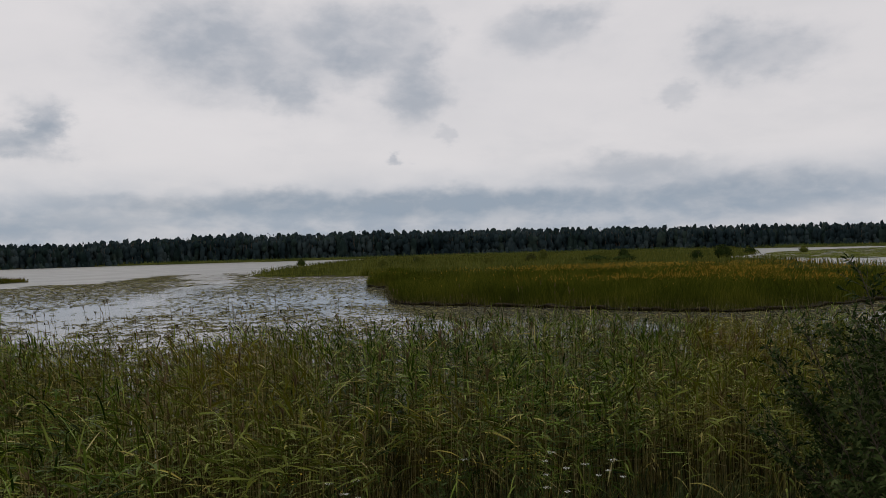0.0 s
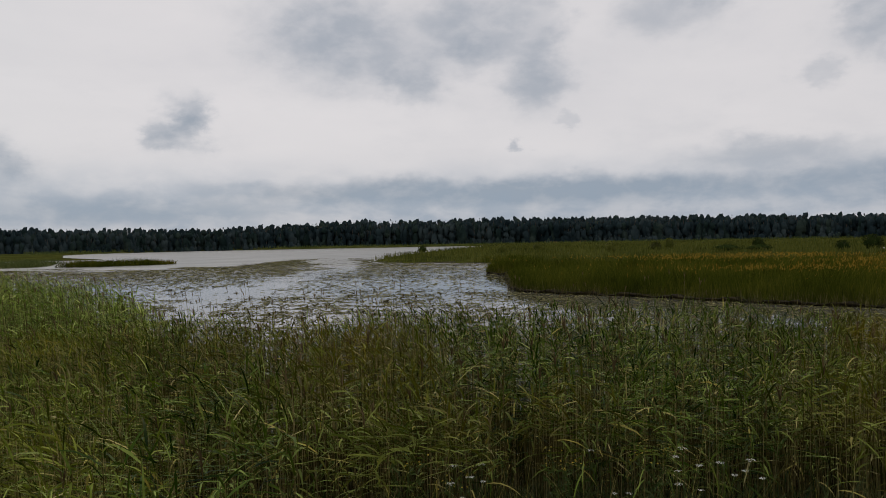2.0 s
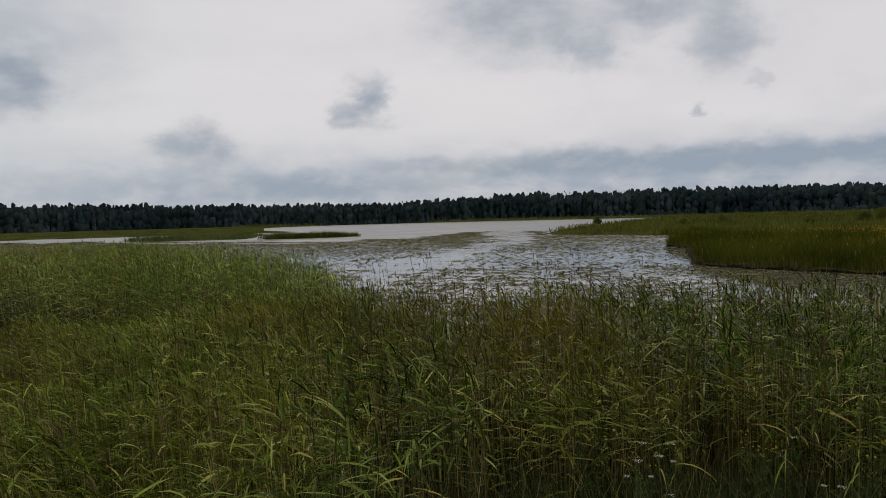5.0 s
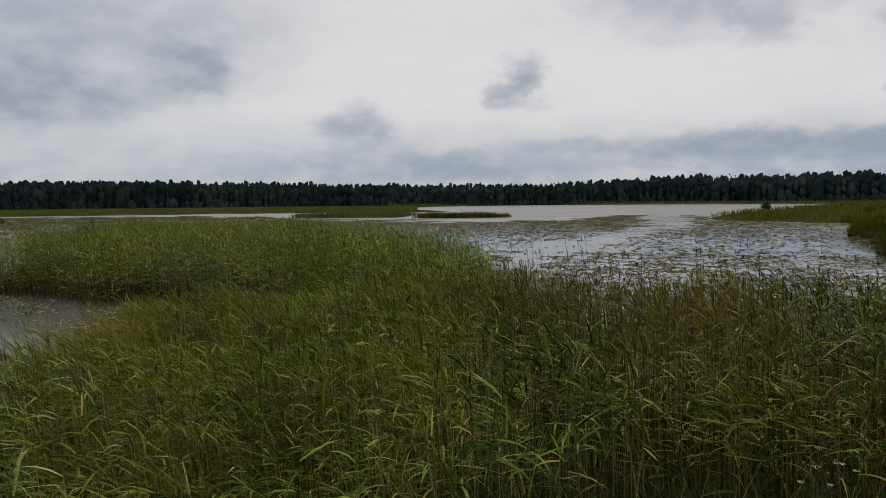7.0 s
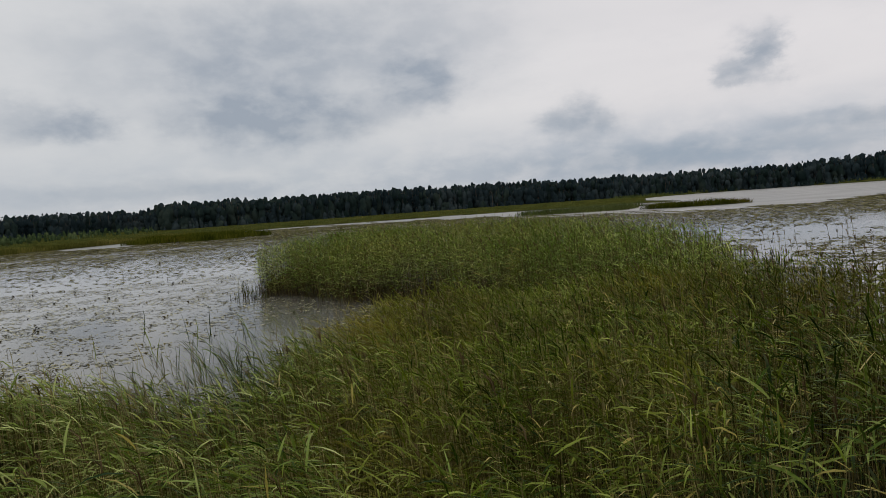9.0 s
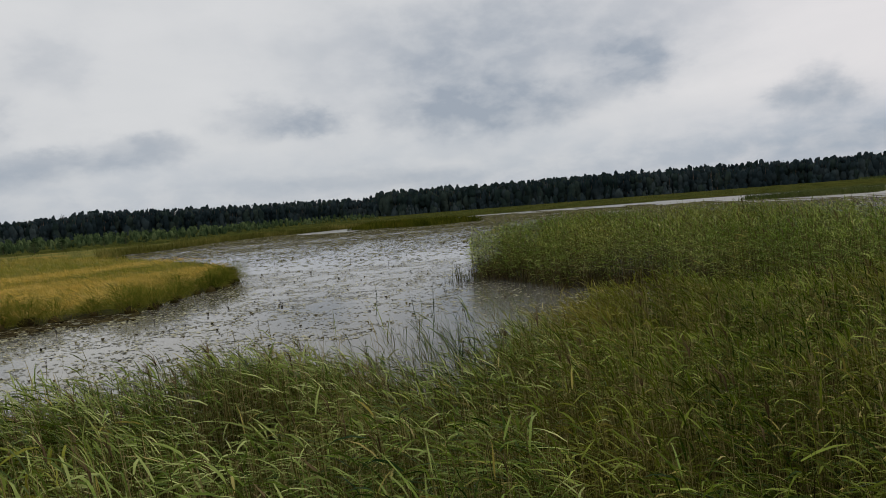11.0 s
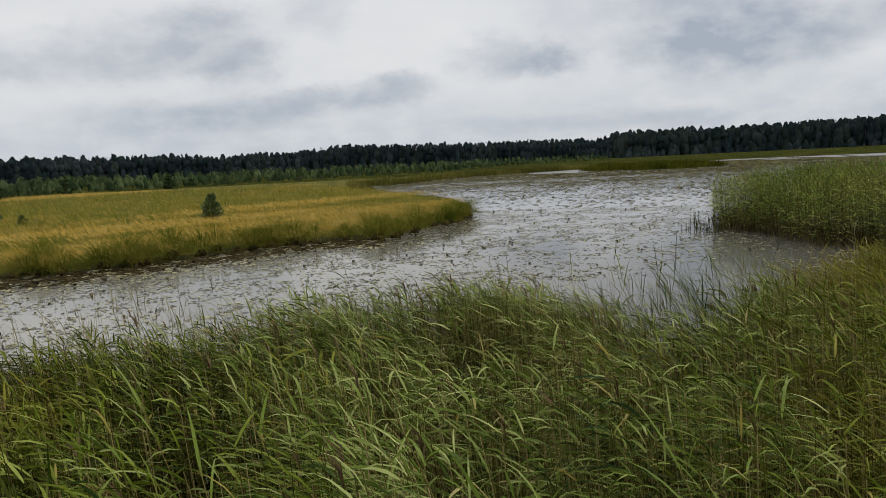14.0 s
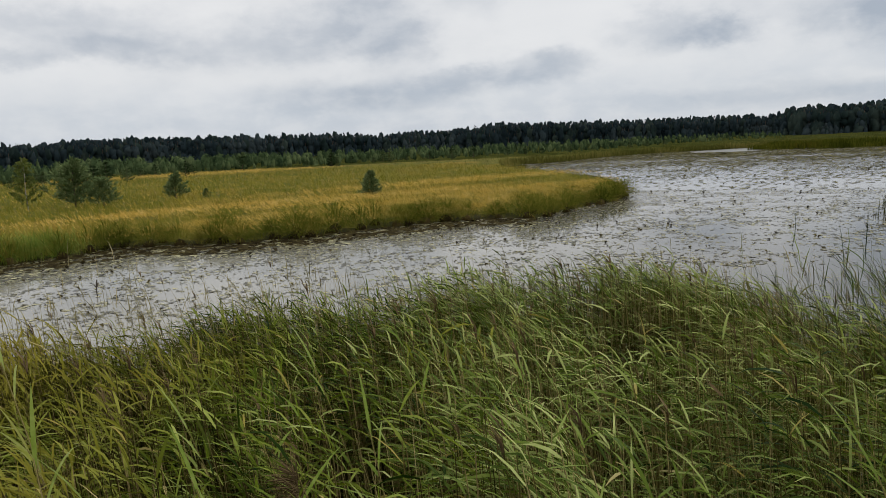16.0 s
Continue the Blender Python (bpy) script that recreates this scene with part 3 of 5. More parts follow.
def reeds(P, z0, top, parent, seed, leaves=7, segs=4, k=3, leaf_len=(0.22, 0.42), leaf_wide=(0.012, 0.022), stem_r=0.0035,
          plume_share=0.25, dry_share=0.10, leaf_mat=None, low=0.35, lean=0.16, sides=3, plume_size=1.0, stem_mat=None, upright=0.0, swing=0.45, sag=(0.4, 1.2)):
    """A stand of common reed: straight stems, leaves that rise from them and arch over down the wind, some yellowed leaves, and plumes."""
    r = np.random.default_rng(seed)
    n = len(P)
    tall = np.maximum(top - z0, 0.4)
    gust = soft_noise(P, 1.9, seed + 7)
    way = WIND + r.normal(0, 0.42, (n, 2))
    bend = lean * r.uniform(0.2, 1.5, n) * (0.45 + 1.2 * gust)
    s = np.linspace(0, 1, segs + 1)
    C = np.zeros((n, segs + 1, 3))
    C[:, :, :2] = P[:, None, :] + way[:, None, :] * (bend * tall)[:, None, None] * (s ** 1.7)[None, :, None]
    C[:, :, 2] = z0[:, None] + tall[:, None] * s
    rad = stem_r * r.uniform(0.7, 1.3, n)[:, None] * np.interp(s, [0, 1], [1.0, 0.45])
    V, F = tubes(C, rad, sides)
    build("stems", V, F, stem_mat or M_REED_STEM, parent, "", "stuff")
    # leaves
    m = n * leaves
    which = np.repeat(np.arange(n), leaves)
    bare = np.clip(low + 0.75 * (soft_noise(P, 1.7, seed + 3) - 0.45), 0.22, 0.8)[which]
    h = bare + (0.99 - bare) * np.tile(np.linspace(0, 1, leaves), n) + r.uniform(-0.05, 0.05, m)
    h = np.clip(h, 0.15, 1.0)
    f = h * segs
    i = np.minimum(f.astype(int), segs - 1)
    root = C[which, i] + (C[which, i + 1] - C[which, i]) * (f - i)[:, None]
    turn = r.normal(0, swing, m) + np.repeat(r.normal(0, 0.3, n) + 0.9 * (soft_noise(P, 2.6, seed + 9) - 0.5), leaves)
    turn = np.where(r.random(m) < 0.10, r.uniform(-3.1, 3.1, m), turn)
    c, sn = np.cos(turn), np.sin(turn)
    out = np.stack([WIND[0] * c - WIND[1] * sn, WIND[0] * sn + WIND[1] * c], -1)
    out /= np.linalg.norm(out, axis=1, keepdims=True)
    L = r.uniform(*leaf_len, m) * np.interp(h, [0.2, 0.6, 1.0], [0.85, 1.1, 0.8])
    a0 = np.interp(h, [0.2, 0.75, 0.92, 1.0], [1.35, 1.25, 1.10, 0.60]) - upright + r.normal(0, 0.25, m)
    droop = r.uniform(*sag, m) * r.choice([0.5, 1.0, 1.0, 1.5], m)
    K = np.zeros((m, k + 1, 3))
    K[:, 0] = root
    for j in range(k):
        a = a0 + droop * ((j + 0.35) / k) ** 1.25
        K[:, j + 1, :2] = K[:, j, :2] + out * (np.sin(a) * L / k)[:, None]
        K[:, j + 1, 2] = K[:, j, 2] + np.cos(a) * L / k
    twist = r.normal(0.15, 0.5, m)
    side = np.stack([-out[:, 1] * np.cos(twist), out[:, 0] * np.cos(twist), np.sin(twist)], -1)
    taper = np.interp(np.linspace(0, 1, k + 1), [0, 0.25, 0.6, 1], [0.5, 1.0, 0.8, 0.04])
    V, F = ribbons(K, side, r.uniform(*leaf_wide, m)[:, None] * taper)
    dry = (r.random(m) < dry_share * np.interp(h, [0.2, 0.6, 1], [2.6, 0.7, 0.25]))
    mask = np.repeat(dry, k)
    build("leaves", V, F[~mask], leaf_mat or M_REED_LEAF, parent, "", "stuff", True)
    if mask.any():
        build("dry_leaves", V, F[mask], M_REED_DRY, parent, "pale yellowed reed leaves", "stuff", True)
    # plumes
    pick = np.nonzero(r.random(n) < plume_share)[0]
    if len(pick):
        per = 8
        w = np.repeat(pick, per)
        q = len(w)
        tip = C[w, -1] - np.array([0, 0, 0.02])
        turn = r.normal(0, 0.5, q)
        c, sn = np.cos(turn), np.sin(turn)
        out = np.stack([WIND[0] * c - WIND[1] * sn, WIND[0] * sn + WIND[1] * c], -1)
        L = r.uniform(0.09, 0.24, q) * plume_size
        a0 = r.uniform(0.05, 0.40, q)
        K = np.zeros((q, 3, 3))
        K[:, 0] = tip
        for j in range(2):
            a = a0 + 0.6 * j
            K[:, j + 1, :2] = K[:, j, :2] + out * (np.sin(a) * L / 2)[:, None]
            K[:, j + 1, 2] = K[:, j, 2] + np.cos(a) * L / 2
        side = np.stack([-out[:, 1], out[:, 0], r.uniform(-0.8, 0.8, q)], -1)
        V, F = ribbons(K, side, np.outer(r.uniform(0.006, 0.013, q) * plume_size, [0.5, 1.0, 0.2]))
        build("plumes", V, F, M_PLUME, parent, "brown-purple reed plumes blown to one side", "stuff")


def near_places(count, az0, az1, seed):
    """Places in the reed bed at the foot of the bank."""
    r = np.random.default_rng(seed)
    az = r.uniform(az0, az1, count * 8)
    inner, outer = np.interp(az, IN_AZ, BED_IN), np.interp(az, BED_AZ, BED_OUT)
    d = np.sqrt(r.uniform(0, 1, len(az)) * (outer ** 2 - inner ** 2) + inner ** 2)
    keep = r.random(len(az)) < (outer ** 2 - inner ** 2) / 190.0
    rim = r.random(len(az)) < np.where(az > 80, 0.42, np.where(az > 50, 0.26, 0.14))
    d = np.where(rim, outer - r.uniform(-0.1, 0.9, len(az)), d)
    az, d = az[keep][:count], d[keep][:count]
    P = polar(az, d) + r.normal(0, 0.12, (len(az), 2))
    # stands thin out in places, so that dark gaps open between them
    full = rim[keep][:count] | (r.random(len(P)) < np.clip(-0.32 + 2.25 * soft_noise(P, 1.3, 6), 0.04, 1))
    # the inner margin to the west is thin
    full &= (r.random(len(P)) < np.interp(d - np.interp(az, IN_AZ, BED_IN), [0, 2.0], [0.45, 1.0])) | (az < 70)
    return P[full], az[full], d[full]


def make_near_bed():
    for az0, az1, count, label, opts in (
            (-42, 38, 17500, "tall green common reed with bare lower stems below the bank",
             dict(low=0.52, leaf_len=(0.18, 0.38), leaf_wide=(0.010, 0.022), segs=1, k=3, leaves=6, lean=0.07, stem_r=0.0042, stem_mat=M_SHADED_STEM, leaf_mat=M_REED_DARK, dry_share=0.12, swing=0.7, sag=(0.3, 1.0))),
            (38, 72, 14500, "olive green common reed thinning towards the pool",
             dict(low=0.45, leaf_len=(0.16, 0.32), leaf_wide=(0.010, 0.019), segs=1, k=3, leaves=6, lean=0.09, stem_r=0.0040, leaf_mat=M_REED_OLIVE, dry_share=0.13, swing=0.55, sag=(0.4, 1.2))),
            # olive leaves and darkened stems carry the shadow on this end of the bed
            (110, 148, 8000, "wind-bent common reed with leaves and brown stems darkened for shade, and dark gaps",
             dict(low=0.62, leaf_len=(0.15, 0.34), leaf_wide=(0.009, 0.019), leaves=6, lean=0.08, segs=2, k=3, stem_r=0.0044, leaf_mat=M_REED_OLIVE, stem_mat=M_SHADED_STEM, dry_share=0.08, swing=0.42, upright=-0.08, sag=(0.6, 1.45))),
            (72, 110, 9000, "wind-bent bright green common reed at the water's edge",
             dict(low=0.60, leaf_len=(0.15, 0.34), leaf_wide=(0.009, 0.019), leaves=6, lean=0.08, segs=2, k=3, stem_r=0.0044, dry_share=0.10, swing=0.42, upright=-0.08, sag=(0.6, 1.45)))):
        P, az, d = near_places(count, az0 - 11, az1 + 11, 11 + count)
        mix = np.random.default_rng(9).random(len(P)) < np.clip((az - az0 + 11) / 22, 0, 1) * np.clip((az1 + 11 - az) / 22, 0, 1)
        P, az, d = P[mix], az[mix], d[mix]
        out = np.interp(az, BED_AZ, BED_OUT)
        z0 = np.maximum(land_height(P), -0.1) - 0.02
        r = np.random.default_rng(12)
        patch = soft_noise(P, 3.2, 5)
        top = np.interp(az, BED_TOP_AZ, BED_TOP) - 0.16 * (d / out - 0.6) + 0.26 * (patch - 0.5) + r.normal(0, 0.10, len(P))
        bed = thing("reed_bed", label, "reeds", kind="stuff")
        reeds(P, z0, top, bed, 13, plume_share=0.03 if az0 < 0 else 0.015, **opts)
        # last year's broken brown stems between the green ones
        Q, qa, qd = near_places(int(count * 0.4), az0, az1, 911 + count)
        zq = np.maximum(land_height(Q), -0.05)
        r = np.random.default_rng(17 + count)
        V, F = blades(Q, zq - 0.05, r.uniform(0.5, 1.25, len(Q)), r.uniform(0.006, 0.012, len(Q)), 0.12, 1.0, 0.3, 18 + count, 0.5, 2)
        build("dead_stems", V, F, M_SHADE_LITTER, bed, "brown broken dead reed stems", "stuff")
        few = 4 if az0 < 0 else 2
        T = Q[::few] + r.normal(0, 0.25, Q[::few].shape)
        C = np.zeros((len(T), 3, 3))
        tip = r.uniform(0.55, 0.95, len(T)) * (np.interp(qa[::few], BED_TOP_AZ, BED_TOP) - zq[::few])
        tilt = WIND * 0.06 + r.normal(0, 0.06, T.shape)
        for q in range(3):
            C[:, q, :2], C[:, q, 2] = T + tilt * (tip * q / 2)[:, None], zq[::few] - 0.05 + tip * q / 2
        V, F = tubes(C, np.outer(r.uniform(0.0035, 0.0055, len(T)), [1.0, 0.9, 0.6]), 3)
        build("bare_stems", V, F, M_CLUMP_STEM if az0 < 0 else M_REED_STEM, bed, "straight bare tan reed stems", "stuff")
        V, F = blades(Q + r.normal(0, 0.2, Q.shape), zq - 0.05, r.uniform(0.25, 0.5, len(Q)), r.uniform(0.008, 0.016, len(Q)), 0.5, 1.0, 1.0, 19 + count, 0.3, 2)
        build("litter", V, F, M_SHADE_LITTER, bed, "matted brown reed litter", "stuff")
    # sparse plumed stalks that stand out of the bed along its outer edge
    r = np.random.default_rng(14)
    az = np.concatenate([r.uniform(13, 31, 85), r.uniform(-12, 13, 40)])
    d = np.interp(az, BED_AZ, BED_OUT) + r.uniform(-0.6, 0.9, len(az))
    P = polar(az, d)
    fringe = thing("reed_fringe", "thin plumed reed stalks leaning over the open water", "reeds", kind="stuff")
    reeds(P, np.full(len(P), -0.1), 2.42 + r.normal(0, 0.17, len(P)), fringe, 15, leaves=1, plume_share=0.9, lean=0.13, low=0.6, plume_size=0.62, stem_r=0.0046, leaf_wide=(0.004, 0.008), leaf_mat=M_CLUMP_STEM, stem_mat=M_CLUMP_STEM, upright=1.0)
    az = np.concatenate([r.normal(71, 2.0, 80), r.uniform(66, 84, 40)])
    P = polar(az, np.interp(az, BED_AZ, BED_OUT) + r.uniform(-0.5, 0.5, len(az)))
    bent = thing("reed_fringe", "dark arching reed blades over the pool", "reeds", kind="stuff")
    reeds(P, np.full(len(P), -0.1), 2.05 + r.normal(0, 0.16, len(P)), bent, 18, leaves=4, plume_share=0.1, lean=0.24, low=0.6, segs=4, plume_size=0.5, leaf_len=(0.3, 0.6),
          leaf_wide=(0.006, 0.011), leaf_mat=M_REED_DARK, stem_mat=M_CLUMP_STEM, stem_r=0.003, upright=0.55, dry_share=0.0)
    az = r.uniform(62, 142, 1000)
    d = np.interp(az, BED_AZ, BED_OUT) + r.uniform(-1.0, 0.12, len(az))
    P = polar(az, d)
    wisps = thing("reed_fringe", "fine grey-brown reed tips along the edge of the pool", "reeds", kind="stuff")
    reeds(P, np.full(len(P), -0.1), 1.98 + r.normal(0, 0.18, len(P)), wisps, 16, leaves=2, plume_share=0.08, lean=0.26, low=0.6, plume_size=0.5,
          leaf_wide=(0.004, 0.009), leaf_mat=M_WISP, stem_mat=M_WISP, stem_r=0.0026, upright=0.6, dry_share=0.0)


make_near_bed()


def make_clump():
    def edge(P):
        return np.interp(shore_distance(P, CLUMP), [0, 1.5, 4, 8, 20], [1, 1, 0.7, 0.4, 0.3]) * np.clip(26 / np.linalg.norm(P, axis=1), 0.35, 1.0)
    P = scatter(CLUMP, 10500, 21, edge)
    r = np.random.default_rng(22)
    s = shore_distance(P, CLUMP)
    near = np.linalg.norm(P, axis=1)
    top = np.interp(s, [0, 0.8, 4], [1.75, 2.02, 2.12]) + np.interp(near, [15, 22, 40, 65], [0.16, 0.02, -0.10, -0.30]) + 0.30 * (soft_noise(P, 9, 8) - 0.5) + 0.55 * (soft_noise(P, 4.0, 9) - 0.5) + r.normal(0, 0.14, len(P))
    bed = thing("reed_clump", "dense bright green reed stand on its own in the lake", "reeds", kind="stuff")
    reeds(P, np.full(len(P), -0.15), top, bed, 23, leaves=7, segs=1, k=2, leaf_len=(0.24, 0.46), leaf_wide=(0.015, 0.030), stem_r=0.006, upright=0.0, swing=1.2, lean=0.07, stem_mat=M_CLUMP_STEM,
          plume_share=0.04, dry_share=0.05, leaf_mat=M_CLUMP_LEAF, low=0.30, plume_size=1.3)

    Q = np.repeat(P[s < 3.0], 2, 0)
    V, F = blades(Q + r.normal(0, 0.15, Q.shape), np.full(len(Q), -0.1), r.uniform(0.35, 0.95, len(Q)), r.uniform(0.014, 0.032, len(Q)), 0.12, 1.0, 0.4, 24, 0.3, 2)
    build("dead_stems", V, F, M_SHADE_LITTER, bed, "dark brown dead reed at the waterline", "stuff")


make_clump()


# ---- sedge banks and islets ----
def meadow(name, label, poly, count, height, width, mat, seed, weight=None, heads=0, head_weight=None, head_mat=None, head_width=1.2, z_lift=0.0, spread=0.8, k=2, lean=0.25, droop=0.9, edge=(0.8, 1.0, 1.0), head_len=(0.3, 0.6), low_spots=None, head_at=0.62):
    P = scatter(poly, count, seed, weight)
    r = np.random.default_rng(seed + 1)
    s = shore_distance(P, poly)
    tall = r.uniform(0.65, 1.25, len(P)) * height * (0.75 + 0.5 * soft_noise(P, 6 * height + 3, seed))
    tall *= np.interp(s, [0, 0.9, 2.5], edge)
    if low_spots is not None:
        tall *= low_spots(P)
    far = np.linalg.norm(P, axis=1)
    wide = width * np.maximum(far / far.min(), 1) ** 0.7 * r.uniform(0.6, 1.5, len(P))
    z0 = np.maximum(land_height(P), 0) - 0.03 + z_lift
    top = thing(name, label, "grass", kind="stuff")
    V, F = blades(P, z0, tall, wide, lean, spread, droop, seed + 2, 0.5, k)
    build("blades", V, F, mat, top, "", "stuff")
    if heads:
        P = scatter(poly, heads, seed + 5, head_weight or weight)
        far2 = np.linalg.norm(P, axis=1)
        z0 = np.maximum(land_height(P), 0) + height * head_at
        V, F = blades(P, z0 + r.uniform(-0.12, 0.12, len(P)) * height, r.uniform(*head_len, len(P)) * height, width * np.maximum(far2 / far.min(), 1) ** 0.7 * head_width, 0.6, 0.35, 0.9, seed + 6, 1.2, 1)
        build("seed_heads", V, F, head_mat or M_SEEDHEAD, top, "golden grass seed heads bent by the wind", "stuff")
    return top


def bank_weight(P):
    d = np.linalg.norm(P, axis=1)
    az = np.degrees(np.arctan2(-P[:, 0], P[:, 1]))
    return np.where((az > 45) & (az < 142) & (d < 420), np.clip((34 / d) ** 2, 0, 1), 0) * 1.0


NEAR_BANK = np.array([p for p in BANK[1:20]] + [(-130, -30), (-140, -120), (-60, -110)])
DRIFTS = np.array([(-38, -4, 5, 1.7), (-42, -2, 7, 1.6), (-34, -6.5, 7, 1.6), (-42.5, -1.5, 7, 1.5), (-28, -14, 5, 1.2), (-38, -9, 7, 2.2), (-46, -4, 10, 2.6), (-29, -16.5, 5, 1.3), (-41, -14, 9, 2.0), (-36, -22, 8, 1.6), (-58, -12, 14, 3), (-120, -70, 25, 12)])


def drift_weight(P):
    """Golden drifts of flowering grass, drawn out along the shore."""
    total = np.zeros(len(P))
    along = np.array([-0.80, 0.60])
    for x, y, long, wide in DRIFTS:
        q = P - np.array([x, y])
        u, v = q @ along / long, (q @ np.array([0.60, 0.80])) / wide
        total = np.maximum(total, np.exp(-(u * u + v * v)))
    return np.clip(total * 1.7 * (0.35 + soft_noise(P, 3.0, 17)), 0.05, 1)


meadow("sedge_bank", "golden and olive sedge meadow edging the lake", NEAR_BANK, 52000, 0.66, 0.015, M_SEDGE, 31, bank_weight, 34000,
       lambda P: bank_weight(P) * drift_weight(P), head_width=1.9, edge=(0.5, 0.8, 1.0), head_len=(0.25, 0.5))
meadow("reed_meadow", "far olive and straw-coloured reed meadow before the woods", BANK, 26000, 0.95, 0.05, M_FARREED, 41,
       lambda P: np.where(np.linalg.norm(P, axis=1) > 90, np.clip(110 / np.linalg.norm(P, axis=1), 0, 1) * (np.linalg.norm(P, axis=1) < 450) * inside(P, around([(44, 0), (44, 600), (142, 600), (142, 1)])), 0), k=1)


INLET = BANK[18:26]
meadow("inlet_reeds", "olive and straw reed edge along the inlet's far bank", np.concatenate([INLET, INLET[::-1] + np.array([-7.0, -1.5])]), 9000, 1.15, 0.07, M_STRAW, 45, None,
       lean=0.1, droop=0.4)


def tussocks():
    """Rounded sedge tussocks like mops on peaty mounds, darkened for shade, that stand in the water along the bank."""
    line = BANK[1:15]
    r = np.random.default_rng(51)
    roots = []
    for p0, p1 in zip(line[:-1], line[1:]):
        n = max(int(np.linalg.norm(p1 - p0) / 0.95), 1)
        for i in range(n):
            roots.append(p0 + (p1 - p0) * (i + r.uniform(0.2, 0.8)) / n + r.normal(0, 0.22, 2))
    roots = np.array(roots)
    roots = np.concatenate([roots, roots + r.normal(0, 0.4, roots.shape) + np.array([-0.9, -0.75])])
    size = r.uniform(0.7, 1.5, len(roots))
    per = 300
    centre, big = np.repeat(roots, per, 0), np.repeat(size, per)
    n = len(centre)
    turn = r.uniform(0, 6.283, n)
    rise = r.uniform(0, 1, n) ** 1.4
    ring = np.sqrt(1 - rise ** 2)
    way = np.stack([np.cos(turn), np.sin(turn)], -1)
    P = centre + way * (ring * 0.42 * big)[:, None]
    z0 = 0.16 + 0.42 * rise * big
    top = thing("sedge_tussocks", "round olive and golden sedge tussocks hanging over dark water", "grass", kind="stuff")
    L = r.uniform(0.45, 0.8, n) * big
    lean = np.interp(rise, [0, 1], [1.05, 0.15]) + r.normal(0, 0.18, n)
    drop = r.uniform(1.0, 1.9, n)
    K = np.zeros((n, 4, 3))
    K[:, 0, :2], K[:, 0, 2] = P, z0
    for j in range(3):
        a = lean + drop * j / 2.5
        K[:, j + 1, :2] = K[:, j, :2] + way * (np.sin(a) * L / 3)[:, None] + WIND * (0.05 * L * j / 3)[:, None]
        K[:, j + 1, 2] = K[:, j, 2] + np.cos(a) * L / 3
    side = np.stack([-way[:, 1], way[:, 0], r.uniform(-0.4, 0.4, n)], -1)
    V, F = ribbons(K, side, r.uniform(0.007, 0.016, n)[:, None] * np.array([0.8, 1.0, 0.7, 0.1]))
    build("blades", V, F, M_TUSSOCK, top, "", "stuff")
    # mound colour includes the shade under the hanging blades
    a = np.linspace(0, 6.283, 9)[:-1]
    rings = [(0.20, -0.3), (0.20, 0.04), (0.19, 0.10), (0.12, 0.18), (0.03, 0.22)]
    V = np.stack([np.stack([roots[:, :1] + np.cos(a) * size[:, None] * q, roots[:, 1:] + np.sin(a) * size[:, None] * q,
                            np.broadcast_to(size[:, None] * z, (len(roots), 8))], -1) for q, z in rings], 1)
    V += r.normal(0, 0.025, V.shape)
    one = [(i * 8 + j, i * 8 + (j + 1) % 8, (i + 1) * 8 + (j + 1) % 8, (i + 1) * 8 + j) for i in range(4) for j in range(8)]
    F = (np.arange(len(roots))[:, None, None] * 40 + np.array(one)).reshape(-1, 4)
    build("mounds", V.reshape(-1, 3), F, M_SHADE_LITTER, top, "peaty mounds under the sedge, darkened for the shade there", "stuff", True)


tussocks()


def make_bank_reeds():
    """Taller green blades that hang from the bank's near corner over the water."""
    r = np.random.default_rng(55)
    line = BANK[1:4]
    u = r.uniform(0, 1, 2600)
    P = np.where((u < 0.72)[:, None], line[0] + (line[1] - line[0]) * (u / 0.72)[:, None], line[1] + (line[2] - line[1]) * ((u - 0.72) / 0.28)[:, None])
    P = P + r.normal(0, 0.4, P.shape) + np.array([-0.5, -0.4])
    top = thing("bank_reeds", "green reed blades arching from the sedge bank over the pads", "reeds", kind="stuff")
    V, F = blades(P, np.full(len(P), 0.05), r.uniform(0.8, 1.5, len(P)), r.uniform(0.010, 0.020, len(P)), 0.22, 0.7, 1.1, 56, 0.9, 4)
    build("blades", V, F, M_CLUMP_LEAF, top, "", "stuff", True)


make_bank_reeds()
VIEW = around([(-48, 0.1), (-48, 700), (-20, 700), (10, 700), (40, 700), (70, 700), (44, 0.1)])
def rust_weight(P):
    total = np.zeros(len(P))
    for x, y, wx, wy in ((21, 80, 13, 7), (33, 84, 12, 8), (16, 49, 7, 2.2), (22, 44, 4, 2), (14, 74, 6, 4), (28, 60, 9, 3)):
        total = np.maximum(total, np.exp(-(((P[:, 0] - x) / wx) ** 2 + ((P[:, 1] - y) / wy) ** 2)))
    return np.clip(total * (0.3 + soft_noise(P, 8.0, 19)), 0.004, 1)


def marsh_weight(P):
    return np.where(inside(P, VIEW) & (np.linalg.norm(P, axis=1) < 84 + 10 * soft_noise(P, 30, 29)), np.clip((45 / np.linalg.norm(P, axis=1)) ** 1.6, 0, 1), 0)


